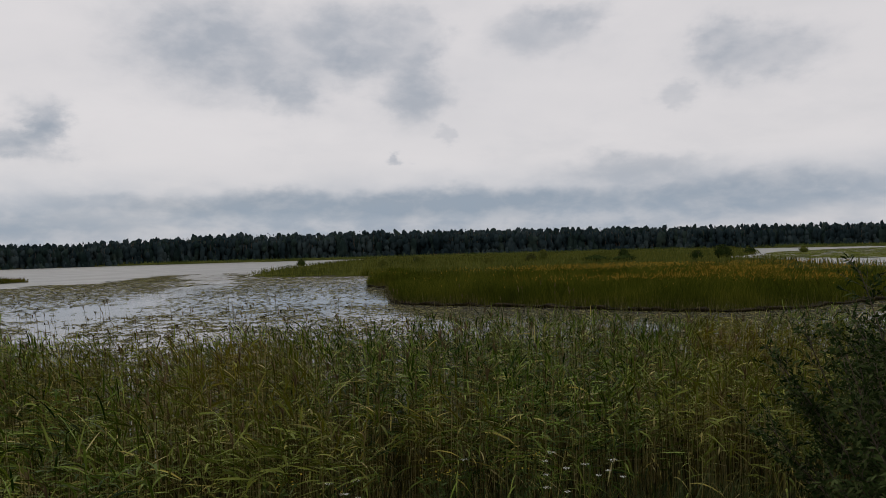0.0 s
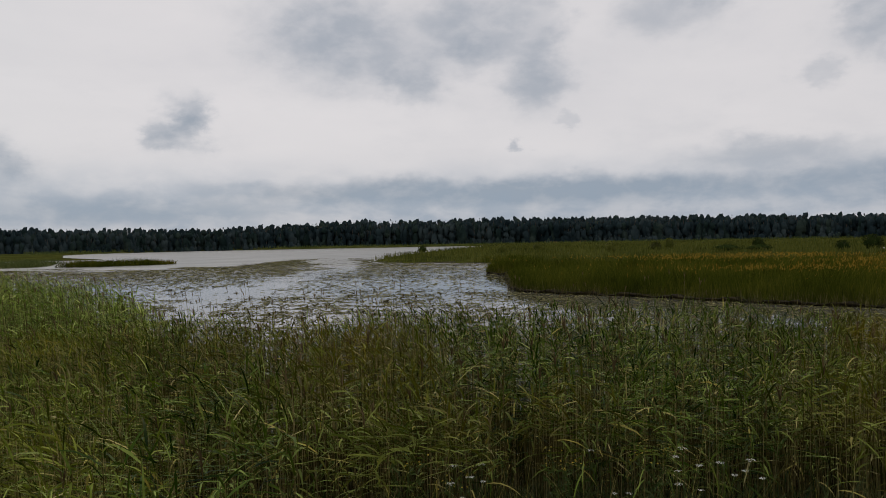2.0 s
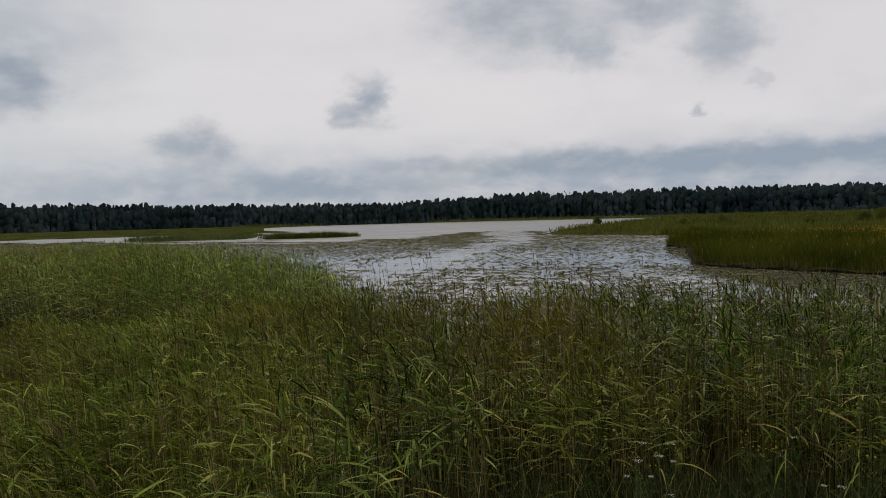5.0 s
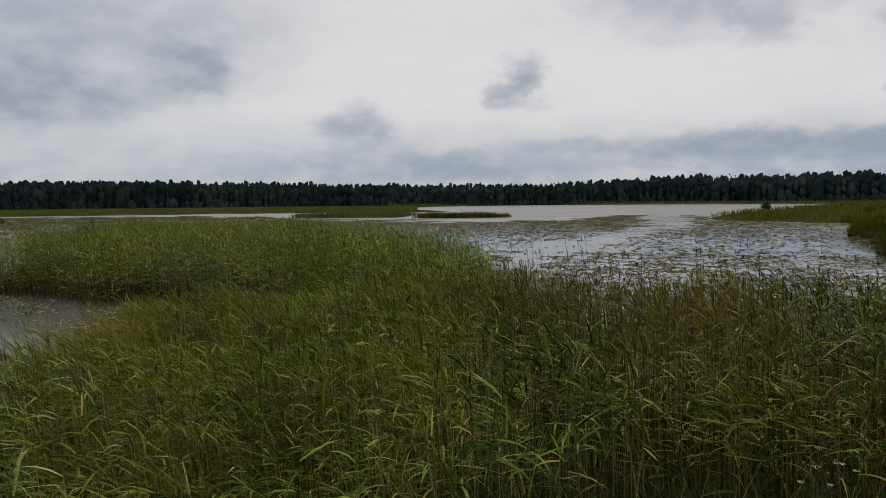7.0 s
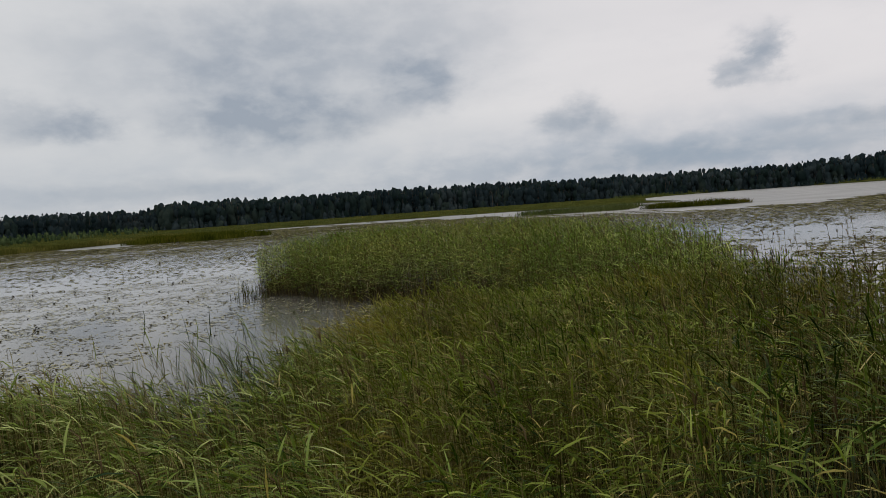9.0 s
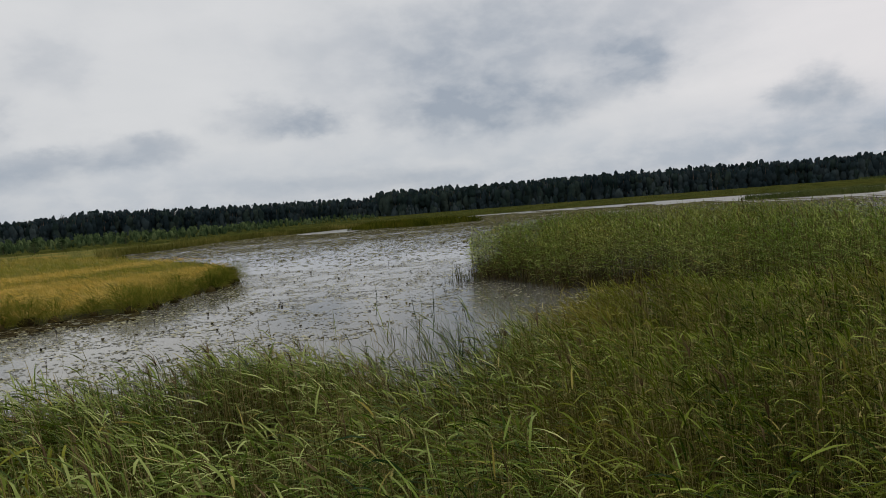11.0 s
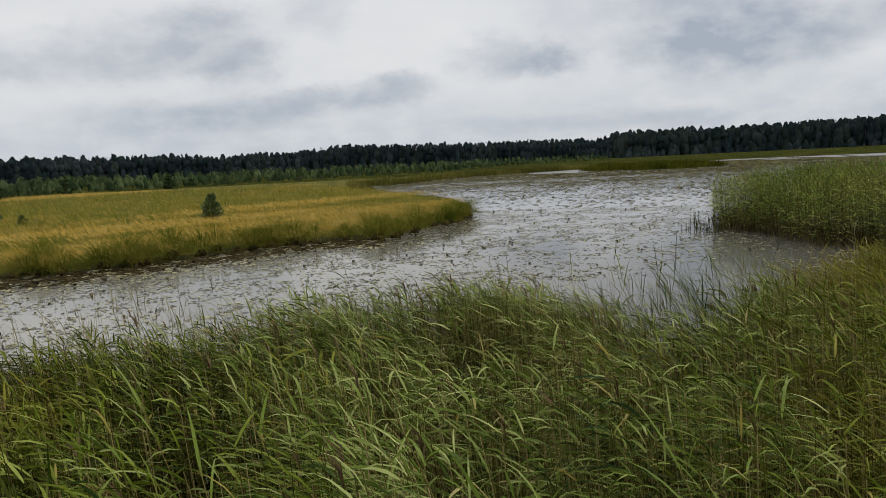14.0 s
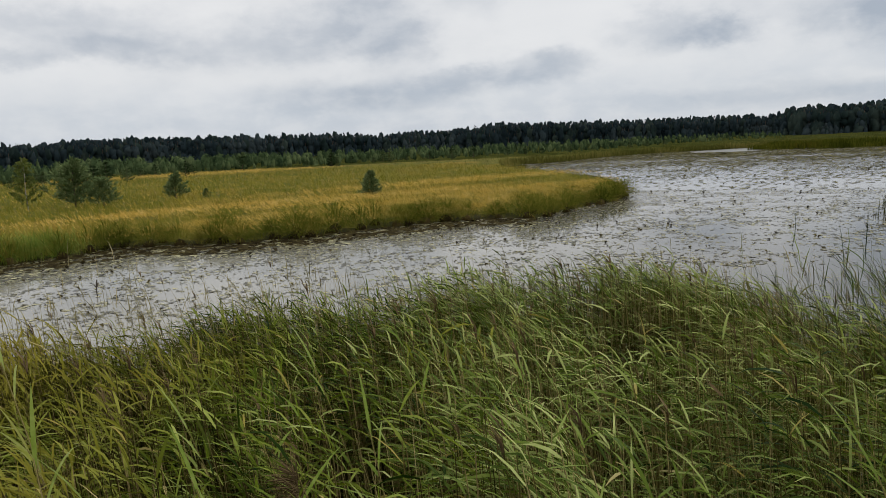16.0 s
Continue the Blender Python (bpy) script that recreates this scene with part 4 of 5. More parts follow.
meadow("marsh_sedge", "dark olive sedge marsh with rusty orange drifts", MARSH, 38000, 1.35, 0.034, M_MARSH, 61, marsh_weight, 26000,
       lambda P: marsh_weight(P) * rust_weight(P), M_RUSTHEAD, 1.8, lean=0.16, droop=0.7, head_len=(0.12, 0.26), head_at=0.84, edge=(0.55, 0.85, 1.0),
       low_spots=lambda P: np.where(np.degrees(np.arctan2(P[:, 0], P[:, 1])) > 26, np.interp(np.linalg.norm(P, axis=1), [50, 70], [1.0, 0.45]), 1.0))
meadow("far_marsh", "light green reed and willow marsh behind the dark sedge", MARSH, 22000, 1.15, 0.08, M_FARMARSH, 63,
       lambda P: np.where(inside(P, VIEW) & (np.linalg.norm(P, axis=1) > 80) & (P[:, 1] < 520), np.clip((95 / np.linalg.norm(P, axis=1)) ** 1.3, 0, 1), 0), lean=0.1, droop=0.5)
EDGE = np.concatenate([MARSH[3:20], MARSH[3:20][::-1] + np.array([2.5, 3.0])])
meadow("marsh_reed_edge", "upright dark reeds along the marsh's waterline", EDGE, 9000, 1.15, 0.03, M_MARSH, 66, None, lean=0.10, droop=0.35)
def make_shade_edge():
    """A dark strip at the marsh's waterline, added for the shade of its undercut."""
    r = np.random.default_rng(68)
    line = MARSH[7:20]
    pts = np.concatenate([p0 + (p1 - p0) * np.linspace(0, 1, 24, endpoint=False)[:, None] for p0, p1 in zip(line[:-1], line[1:])])
    pts = pts + r.normal(0, 0.10, pts.shape)
    step = np.gradient(pts, axis=0)
    out = np.stack([step[:, 1], -step[:, 0]], -1)
    out /= np.linalg.norm(out, axis=1, keepdims=True) + 1e-9
    out = np.where((shore_distance(pts + out * 0.6, MARSH) > 0)[:, None], -out, out)
    high = 0.04 + 0.20 * soft_noise(pts, 2.5, 67) + r.uniform(-0.05, 0.05, len(pts))
    rows = [np.concatenate([pts + out * o, (high * h)[:, None] if h > 0 else np.full((len(pts), 1), -0.3)], 1) for o, h in ((0.02, 0), (0.10, 0.35), (0.24, 0.8), (0.10, 1.0), (-0.4, 1.0))]
    V, n = np.concatenate(rows), len(pts)
    F = [(k * n + i, k * n + i + 1, (k + 1) * n + i + 1, (k + 1) * n + i) for k in range(4) for i in range(n - 1)]
    top = thing("shade_edge", "dark strip standing in for the shade of the undercut along the marsh's waterline", "peat bank", kind="stuff")
    build("peat", V, F, M_SHADE_PEAT, top, "", "stuff", True)
    # pale dead stalks that stand before it
    P = pts[r.integers(0, n, 2600)] + r.normal(0, 0.22, (2600, 2))
    V, F = blades(P, np.full(2600, -0.05), r.uniform(0.3, 0.95, 2600), r.uniform(0.012, 0.026, 2600), 0.2, 1.0, 0.3, 69, 0.3, 2)
    build("stalks", V, F, M_CLUMP_STEM, top, "thin tan dead stalks", "stuff")


make_shade_edge()
meadow("sedge_islet", "low straw-coloured sedge islet among lily pads", ISLE_A, 6500, 1.25, 0.10, M_MARSH, 71, lean=0.1, droop=0.5)
meadow("sedge_islet", "long grassy islet with reeds in open water", ISLE_B, 5000, 1.2, 0.12, M_FARREED, 74, k=1)
meadow("reed_bar", "narrow dark reed bar across the open lake", ISLE_C, 2600, 1.3, 0.10, M_MARSH, 77)
meadow("far_reed_belt", "thin green reed belt along the far shore", FAR_SHORE, 9000, 1.5, 0.30, M_FARREED, 81,
       lambda P: np.where((shore_distance(P, FAR_SHORE) < 30), 1, 0) * inside(P, VIEW), droop=0.4, lean=0.1)


# ---- lily pads ----
def pads(name, label, P, radius, seed, z=0.005, tilt=0.05, mat=None, curled=0.0):
    r = np.random.default_rng(seed)
    n = len(P)
    a = np.array([0.3, 1.6, 2.85, 4.1, 5.4])
    turn = r.uniform(0, 6.28, n)
    ang = a[None] + turn[:, None]
    rad = radius[:, None] * r.uniform(0.7, 1.25, (n, 5))
    rad[:, 0] *= r.uniform(0.35, 1.0, n)
    V = np.zeros((n, 5, 3))
    V[:, :, 0] = P[:, :1] + np.cos(ang) * rad
    V[:, :, 1] = P[:, 1:] + np.sin(ang) * rad
    tx, ty = r.normal(0, tilt, (2, n))
    V[:, :, 2] = z + np.abs((V[:, :, 0] - P[:, :1]) * tx[:, None] + (V[:, :, 1] - P[:, 1:]) * ty[:, None])
    F = np.arange(n * 5).reshape(-1, 5)
    top = thing(name, label, "water plants", kind="stuff")
    build("pads", V.reshape(-1, 3), F, mat or M_PAD, top, "", "stuff")
    if curled:
        # withered leaves that stand up curled out of the water
        w = np.nonzero(r.random(n) < curled)[0]
        C = np.concatenate([P[w] + r.normal(0, 0.15, (len(w), 2)), np.zeros((len(w), 1))], 1)
        a = r.uniform(0, 6.28, len(w))
        size = np.minimum(radius[w], 0.12) * r.uniform(0.5, 1.2, len(w))
        tip = C + np.stack([np.cos(a) * size, np.sin(a) * size, size * r.uniform(0.2, 0.9, len(w))], -1)
        bent = tip + np.stack([np.cos(a + 0.8) * size * 0.6, np.sin(a + 0.8) * size * 0.6, -size * 0.1], -1)
        side = np.stack([-np.sin(a), np.cos(a), 0 * a], -1)
        V, F = ribbons(np.stack([C, tip, bent], 1), side, np.outer(size, [0.5, 1.3, 0.5]))
        build("curled_leaves", V, F, M_CURL_REFLECT, top, "dark withered lily leaves", "stuff")


OPEN_A = around([(18.1, 173), (16.5, 135), (16.8, 94), (19.2, 77), (21.7, 62), (23.8, 55), (26.5, 47), (28.5, 34), (31.5, 36),
                 (30.4, 51), (27.6, 58), (24.8, 66), (22.4, 81), (19.0, 99), (19.9, 119), (21.0, 152)])
DARK_POOL = around([(66, 13), (66, 20), (68, 24), (74, 22), (82, 19), (84, 13)])


def pad_weight(P):
    d = np.linalg.norm(P, axis=1)
    az = np.degrees(np.arctan2(-P[:, 0], P[:, 1]))
    w = 0.42 + 0.9 * (soft_noise(P, 9, 91) - 0.35)
    w = np.where(az < 50, w + 0.4, w)
    w = np.where(az > 84, w + 0.2, w)
    w = np.where(az > 50, w + np.interp(d, [14, 30], [0.0, 0.4]), w)
    streak = soft_noise(P * np.array([1.0, 2.6]), 5, 92)
    w = w * np.where(streak > 0.35, 1.0, 0.25)
    w = w * np.clip(0.25 + 1.5 * (soft_noise(P, 1.5, 94) - 0.2), 0.1, 1.2)
    w = np.where(inside(P + 2.4 * (soft_noise(P, 5, 114) - 0.5)[:, None], OPEN_A), w * 0.08, w)
    w = np.where(inside(P, DARK_POOL), w * 0.12, w)
    near_bank = shore_distance(P, BANK)
    w = np.where((near_bank > -3) & (d < 60), np.maximum(w, 0.5), w)
    out = np.interp(az, BED_AZ, BED_OUT)
    w = np.where(d < out - 0.3, 0, w)
    for land in LANDS:
        w = np.where(shore_distance(P, land) > -0.05, 0, w)
    return np.clip(w, 0, 1)


NEAR_WATER = around([(-36, 5), (-36, 48), (0, 48), (30, 48), (60, 48), (90, 48), (120, 48), (145, 40), (150, 5), (100, 4), (60, 4), (20, 5)])
r0 = np.random.default_rng(90)
P0 = scatter(NEAR_WATER, 74000, 93, pad_weight)
east = np.arctan2(-P0[:, 0], P0[:, 1]) < radians(48)
size0 = 0.022 + 0.066 * r0.random(len(P0)) ** 1.5
pads("lily_pads", "olive-brown water-lily pads scattered on the lake", P0[~east], size0[~east], 94, tilt=0.06, curled=0.10)
pads("lily_pads", "dark olive water-lily pads crowded before the marsh", P0[east], size0[east] * 1.55, 95, tilt=0.06, mat=M_FARPAD, curled=0.045)


# larger pads along the sedge bank, and dark flat patches for its reflection
def bank_edge(P, reach):
    s = shore_distance(P, BANK)
    az = np.degrees(np.arctan2(-P[:, 0], P[:, 1]))
    return np.where((s < -0.05) & (s > -reach) & (az > 96.5), np.clip(1.2 + s / reach, 0, 1) * np.clip(0.15 + 1.4 * (soft_noise(P, 2.4, 105) - 0.15), 0, 1), 0)


INLET_ARM = around([(84, 60), (84, 20), (100, 20), (120, 20), (142, 20), (142, 45), (120, 45), (100, 60)])
P3 = scatter(INLET_ARM, 6500, 104, lambda P: bank_edge(P, 4.0))
pads("bank_lily_pads", "broad green lily pads crowded along the sedge bank", P3, np.random.default_rng(106).uniform(0.05, 0.12, len(P3)), 107, 0.008, 0.10, M_PAD, 0.12)
P4 = scatter(INLET_ARM, 5000, 108, lambda P: bank_edge(P + 0.4, 2.6) * (soft_noise(P, 3.2, 109) > 0.52))
pads("bank_reflection_patches", "dark flat patches standing in for the sedge bank's reflection", P4, np.random.default_rng(110).uniform(0.10, 0.24, len(P4)), 111, 0.004, 0.02, M_CURL_REFLECT)


# dark fringe added where the bank's foot is only mirrored and shaded
P5 = scatter(INLET_ARM, 6500, 115, lambda P: bank_edge(P, 2.8) * (soft_noise(P * np.array([1.0, 1.6]), 2.0, 118) > 0.42))
pads("bank_reflection_patches", "dark flat fringe standing in for reflection and shade at the sedge bank's foot", P5, np.random.default_rng(116).uniform(0.07, 0.17, len(P5)), 117, 0.022, 0.03, M_CURL_REFLECT)


SLIT = around([(79.0, 140), (83.6, 146), (84.2, 166), (79.5, 176)])


def far_pad_weight(P):
    d = np.linalg.norm(P, axis=1)
    az = np.degrees(np.arctan2(-P[:, 0], P[:, 1]))
    w = np.where(d > 46, 0.95, 0) * np.clip(0.62 + 0.8 * (soft_noise(P, 18, 97) - 0.4), 0.12, 1)
    limit = np.interp(az, [-36, -10, 12, 16.5, 18, 21.3, 22.3, 25, 29, 33, 36, 45, 54, 69, 90], [100, 100, 122, 150, 145, 168, 162, 125, 116, 113, 116, 138, 182, 212, 170])
    solid = (az > 22) & (az < 50) & (d > np.interp(az, [22, 25, 28, 31, 40, 50], [82, 67, 59, 52, 50, 60]))
    w = np.where(solid, np.clip(w + 0.35, 0.5, 1), w)
    limit = limit * (0.90 + 0.22 * soft_noise(P * np.array([1.0, 2.0]), 22, 113))
    w = np.where(d > limit, 0, w)
    w = np.where(inside(P + 3.4 * (soft_noise(P, 7, 114) - 0.5)[:, None], OPEN_A), w * 0.06, w)
    w = np.where(inside(P, SLIT), 0, w)
    w = np.where(az > 45, w * np.interp(d, [50, 90, 140], [0.6, 1.0, 1.4]), w)
    for land in LANDS:
        w = np.where(shore_distance(P, land) > -0.3, 0, w)
    return np.clip(w, 0, 1)


FAR_WATER = around([(-36, 46), (-36, 110), (0, 130), (20, 172), (40, 160), (60, 225), (80, 200), (100, 130), (100, 46), (70, 46), (35, 46), (0, 46)])
P1 = scatter(FAR_WATER, 70000, 98, far_pad_weight)
far_r = np.random.default_rng(99).uniform(0.09, 0.285, len(P1)) * np.clip(np.linalg.norm(P1, axis=1) / 70, 0.8, 2.4)
pads("far_lily_pads", "brown-green carpet of lily pads over the wide lake", P1, far_r, 100, 0.012, 0.07, M_FARPAD, 0.06)
POND = around([(-24.6, 200), (-26, 178), (-29, 168), (-33, 165), (-45, 165), (-45, 470), (-33, 455), (-29, 390), (-26, 330), (-25, 290)])
P2 = scatter(POND, 7000, 101)
pads("pond_lily_pads", "green lily pads covering the far pond", P2, np.random.default_rng(102).uniform(0.9, 2.2, len(P2)), 103, 0.03, 0.02, M_POND)


# ---- woods ----
def crowns(P, z0, tall, wide, kind, per, seed, size):
    """Foliage of many small clumps for each tree; kind 0 pine, 1 spruce, 2 broadleaf."""
    r = np.random.default_rng(seed)
    n = len(P)
    w = np.repeat(np.arange(n), per)
    m = n * per
    u = r.random(m)
    kd = kind[w]
    lo = np.where(kd == 0, 0.30, np.where(kd == 1, 0.06, 0.18))
    h = lo + (1 - lo) * u
    t = (h - lo) / (1 - lo)
    prof = np.where(kd == 0, np.sqrt(np.clip(1 - (t - 0.30) ** 2 / 0.50, 0.0, 1)) * (1 - 0.35 * t),
                    np.where(kd == 1, (1 - t) * 0.95 + 0.04, np.sqrt(np.clip(1 - (t - 0.45) ** 2 / 0.32, 0.02, 1))))
    turn = r.uniform(0, 6.28, m)
    rad = wide[w] * prof * np.sqrt(r.uniform(0.15, 1, m))
    C = np.stack([P[w, 0] + np.cos(turn) * rad, P[w, 1] + np.sin(turn) * rad, z0[w] + tall[w] * h], -1)
    d1 = r.normal(0, 1, (m, 3))
    d1 /= np.linalg.norm(d1, axis=1, keepdims=True)
    d2 = np.cross(d1, r.normal(0, 1, (m, 3)))
    d2 /= np.linalg.norm(d2, axis=1, keepdims=True)
    s = (size * tall[w] * r.uniform(0.5, 1.3, m))[:, None]
    V = np.stack([C - d1 * s, C - d2 * s * 0.7, C + d1 * s * r.uniform(0.5, 1.2, (m, 1)), C + d2 * s * 0.8], 1)
    F = np.arange(m * 4).reshape(-1, 4)
    return V.reshape(-1, 3), F


def spindles(P, z0, tall, wide, kind, seed, share=0.8):
    """The dense inner body of each tree, with uneven rings: kinds as for crowns."""
    r = np.random.default_rng(seed)
    n, sides = len(P), 6
    t = np.array([0.0, 0.15, 0.40, 0.66, 0.86, 0.97])
    pine = np.array([0.50, 0.75, 0.92, 0.90, 0.66, 0.24])
    spruce = np.array([0.95, 0.90, 0.62, 0.36, 0.16, 0.02])
    round_top = np.array([0.5, 0.85, 1.0, 0.8, 0.5, 0.12])
    prof = np.stack([pine, spruce, round_top])[kind]
    rad = (wide[:, None] * prof * share)[:, :, None] * r.uniform(0.7, 1.2, (n, 6, sides))
    ang = np.arange(sides) * 6.283 / sides + r.uniform(0, 1, (n, 1, 1))
    V = np.stack([P[:, 0, None, None] + np.cos(ang) * rad, P[:, 1, None, None] + np.sin(ang) * rad,
                  z0[:, None, None] + (tall[:, None] * t)[:, :, None] * r.uniform(0.95, 1.02, (n, 6, sides))], -1)
    one = [(i * sides + j, i * sides + (j + 1) % sides, (i + 1) * sides + (j + 1) % sides, (i + 1) * sides + j) for i in range(5) for j in range(sides)]
    F = (np.arange(n)[:, None, None] * 6 * sides + np.array(one)).reshape(-1, 4)
    return V.reshape(-1, 3), F


def puffs(P, z0, tall, wide, kind, per, seed):
    """Crowns built of a few faceted clumps for each tree, larger and rounder low down; kinds as for crowns."""
    r = np.random.default_rng(seed)
    n, sides = len(P), 5
    w = np.repeat(np.arange(n), per)
    m = len(w)
    u = (np.tile(np.arange(per), n) + r.uniform(0.1, 0.9, m)) / per
    kd = kind[w]
    h = 0.12 + 0.84 * u
    prof = np.where(kd == 1, 1.05 - 0.9 * u, np.where(kd == 0, np.interp(u, [0, 0.35, 0.75, 1], [0.8, 1.0, 0.95, 0.55]), np.interp(u, [0, 0.4, 0.8, 1], [0.9, 1.1, 0.95, 0.6])))
    size = wide[w] * prof * r.uniform(0.7, 1.2, m)
    high = size * r.uniform(1.5, 2.4, m)
    off = (wide[w] * 0.35 * r.uniform(0, 1, m))[:, None] * (lambda a: np.stack([np.cos(a), np.sin(a)], -1))(r.uniform(0, 6.283, m))
    C = np.concatenate([P[w] + off, (z0[w] + tall[w] * h - high * 0.8)[:, None]], 1)
    rings = np.array([(0.35, -0.65), (0.98, -0.15), (0.76, 0.48), (0.34, 0.84)])
    ang = np.arange(sides) * 6.283 / sides + r.uniform(0, 1, (m, 1))
    V = np.zeros((m, 4, sides, 3))
    rough = r.uniform(0.6, 1.35, (m, 4, sides))
    for q, (rad, lift) in enumerate(rings):
        V[:, q, :, 0] = C[:, :1] + np.cos(ang) * size[:, None] * rad * rough[:, q]
        V[:, q, :, 1] = C[:, 1:2] + np.sin(ang) * size[:, None] * rad * rough[:, q]
        V[:, q, :, 2] = C[:, 2:] + high[:, None] * (lift + 0.35 * (rough[:, q] - 1))
    one = [(i * sides + j, i * sides + (j + 1) % sides, (i + 1) * sides + (j + 1) % sides, (i + 1) * sides + j) for i in range(3) for j in range(sides)]
    F = (np.arange(m)[:, None, None] * 4 * sides + np.array(one)).reshape(-1, 4)
    return V.reshape(-1, 3), F


def stand(name, label, P, z0, tall, wide, kind, per, seed, size):
    top = thing(name, label, "trees", kind="stuff")
    for kd, mat in ((0, M_HAZED_NEEDLE), (2, M_HAZED_BROADLEAF)):
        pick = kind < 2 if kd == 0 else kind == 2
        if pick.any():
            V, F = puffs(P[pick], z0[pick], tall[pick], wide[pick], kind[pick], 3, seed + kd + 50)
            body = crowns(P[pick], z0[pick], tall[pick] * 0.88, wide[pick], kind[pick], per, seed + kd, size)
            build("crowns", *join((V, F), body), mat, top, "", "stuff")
    C = np.zeros((len(P), 2, 3))
    C[:, :, :2] = P[:, None]
    C[:, 0, 2], C[:, 1, 2] = z0 - 0.3, z0 + tall * 0.85
    V, F = tubes(C, np.stack([tall * 0.012, tall * 0.004], -1), 4)
    build("trunks", V, F, M_BARK, top, "", "stuff")
    return top


SKY_AZ = [-50, -30, -10, 4, 12, 17.5, 22, 29, 36, 45, 52, 59, 68, 76.5, 77.8, 85, 92, 98, 103, 108.5, 111.5, 120, 128, 134, 150]
SKY_EL = [1.35, 1.41, 1.82, 1.95, 1.9, 1.97, 1.75, 1.45, 1.5, 1.55, 1.7, 1.8, 1.72, 1.75, 1.32, 1.5, 1.58, 1.78, 1.50, 1.36, 1.62, 1.72, 1.93, 1.68, 1.5]


def make_forest():
    r = np.random.default_rng(110)
    n = 4600
    az = np.linspace(-48, 146, n) + r.normal(0, 0.12, n)
    dist = np.interp(az, [-50, 20, 41, 60, 76.5, 78, 150], [670, 640, 500, 470, 450, 540, 540]) + 80 * ((np.arange(n) * 0.618) % 1.0) + r.uniform(0, 8, n)
    P = polar(az, dist)
    z0 = land_height(P)
    top = EYE + dist * np.tan(np.radians(np.interp(az, SKY_AZ, SKY_EL)))
    deep = (np.arange(n) * 0.618) % 1.0
    tall = 1.11 * (top - z0) * np.clip(0.74 + 0.27 * deep ** 0.6 + r.normal(0, 0.022, n), 0.5, 1.02)
    kind = r.choice([0, 0, 0, 0, 0, 0, 1, 2, 2], n)
    kind = np.where((az > 60) & (az < 77) & (r.random(n) < 0.5), 2, kind)
    wide = tall * np.where(kind == 1, 0.125, np.where(kind == 2, 0.18, 0.15)) * r.uniform(0.8, 1.25, n)
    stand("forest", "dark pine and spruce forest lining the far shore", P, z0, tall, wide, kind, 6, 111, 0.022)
    # shrubs that close the forest's foot
    n = 750
    a = r.uniform(-48, 146, n)
    d = np.interp(a, [-50, 20, 41, 60, 76.5, 78, 150], [670, 640, 500, 470, 450, 540, 540]) - r.uniform(0, 9, n)
    P = polar(a, d)
    tall = r.uniform(2.5, 7, n)
    stand("forest_edge", "dark shrubs and young trees at the forest's foot", P, land_height(P), tall, tall * 0.4, r.choice([1, 1, 1, 0, 2], n), 8, 113, 0.06)


make_forest()


def make_young_belt():
    r = np.random.default_rng(120)
    n = 1250
    a = r.uniform(77, 146, n)
    near = np.interp(a, [77, 85, 90, 103, 121, 131, 146], [390, 310, 225, 200, 175, 150, 135])
    d = near + r.uniform(0, 1, n) ** 1.3 * 200
    P = polar(a, d)
    tall = r.uniform(1.8, 4.4, n) * np.interp(d - near, [0, 60, 200], [0.7, 1.1, 1.35]) * np.interp(a, [80, 100, 130], [0.72, 0.84, 1.05])
    kind = r.choice([0, 2, 2, 1], n)
    wide = tall * r.uniform(0.36, 0.55, n)
    top = thing("young_pine_belt", "belt of young green pines before the tall forest", "trees", kind="stuff")
    V, F = crowns(P, land_height(P) - 0.12 * tall, tall * 1.1, wide, kind, 30, 121, 0.062)
    V, F = join((V, F), spindles(P, land_height(P), tall * 0.95, wide, kind, 122, 0.55))
    build("crowns", V, F, M_YOUNG, top, "", "stuff")


make_young_belt()


# ---- single things ----
def part(name, V, F, mat, parent, label="", smooth=False):
    return build(name, V, F, mat, parent, label, "", smooth)


def stick(points, r_from, r_to, sides=6):
    """A tapered round stem along a few points."""
    C = np.array(points, float)[None]
    V, F = tubes(C, np.linspace(r_from, r_to, len(points))[None], sides)
    return V, F


def on_ground(az, d, dz=0.0):
    x, y = polar(np.array([az]), np.array([d]))[0]
    z = float(land_height(np.array([[x, y]]))[0])
    return (float(x), float(y), max(z, 0.0) + dz)


def at(az, d, dz=0.0, turn=0.0, size=1.0):
    return Matrix.Translation(on_ground(az, d, dz)) @ pose(0, 0, 0, 0, 0, turn) @ Matrix.Scale(size, 4)


def tufts(C, out, length, count, wide, seed, up=0.35):
    """Needle tufts: at each place C a spray of count thin blades of the given length about the way out."""
    r = np.random.default_rng(seed)
    m = len(C) * count
    root = np.repeat(C, count, 0)
    way = np.repeat(out, count, 0) + r.normal(0, 0.55, (m, 3)) + np.array([0, 0, up])
    way /= np.linalg.norm(way, axis=1, keepdims=True)
    L = length * r.uniform(0.6, 1.2, m)
    K = np.stack([root, root + way * (L * 0.55)[:, None], root + way * L[:, None] + np.array([0, 0, -0.06]) * L[:, None]], 1)
    side = np.cross(way, r.normal(0, 1, (m, 3)))
    side /= np.linalg.norm(side, axis=1, keepdims=True)
    return ribbons(K, side, np.outer(np.full(m, wide), [0.7, 1.0, 0.2]))


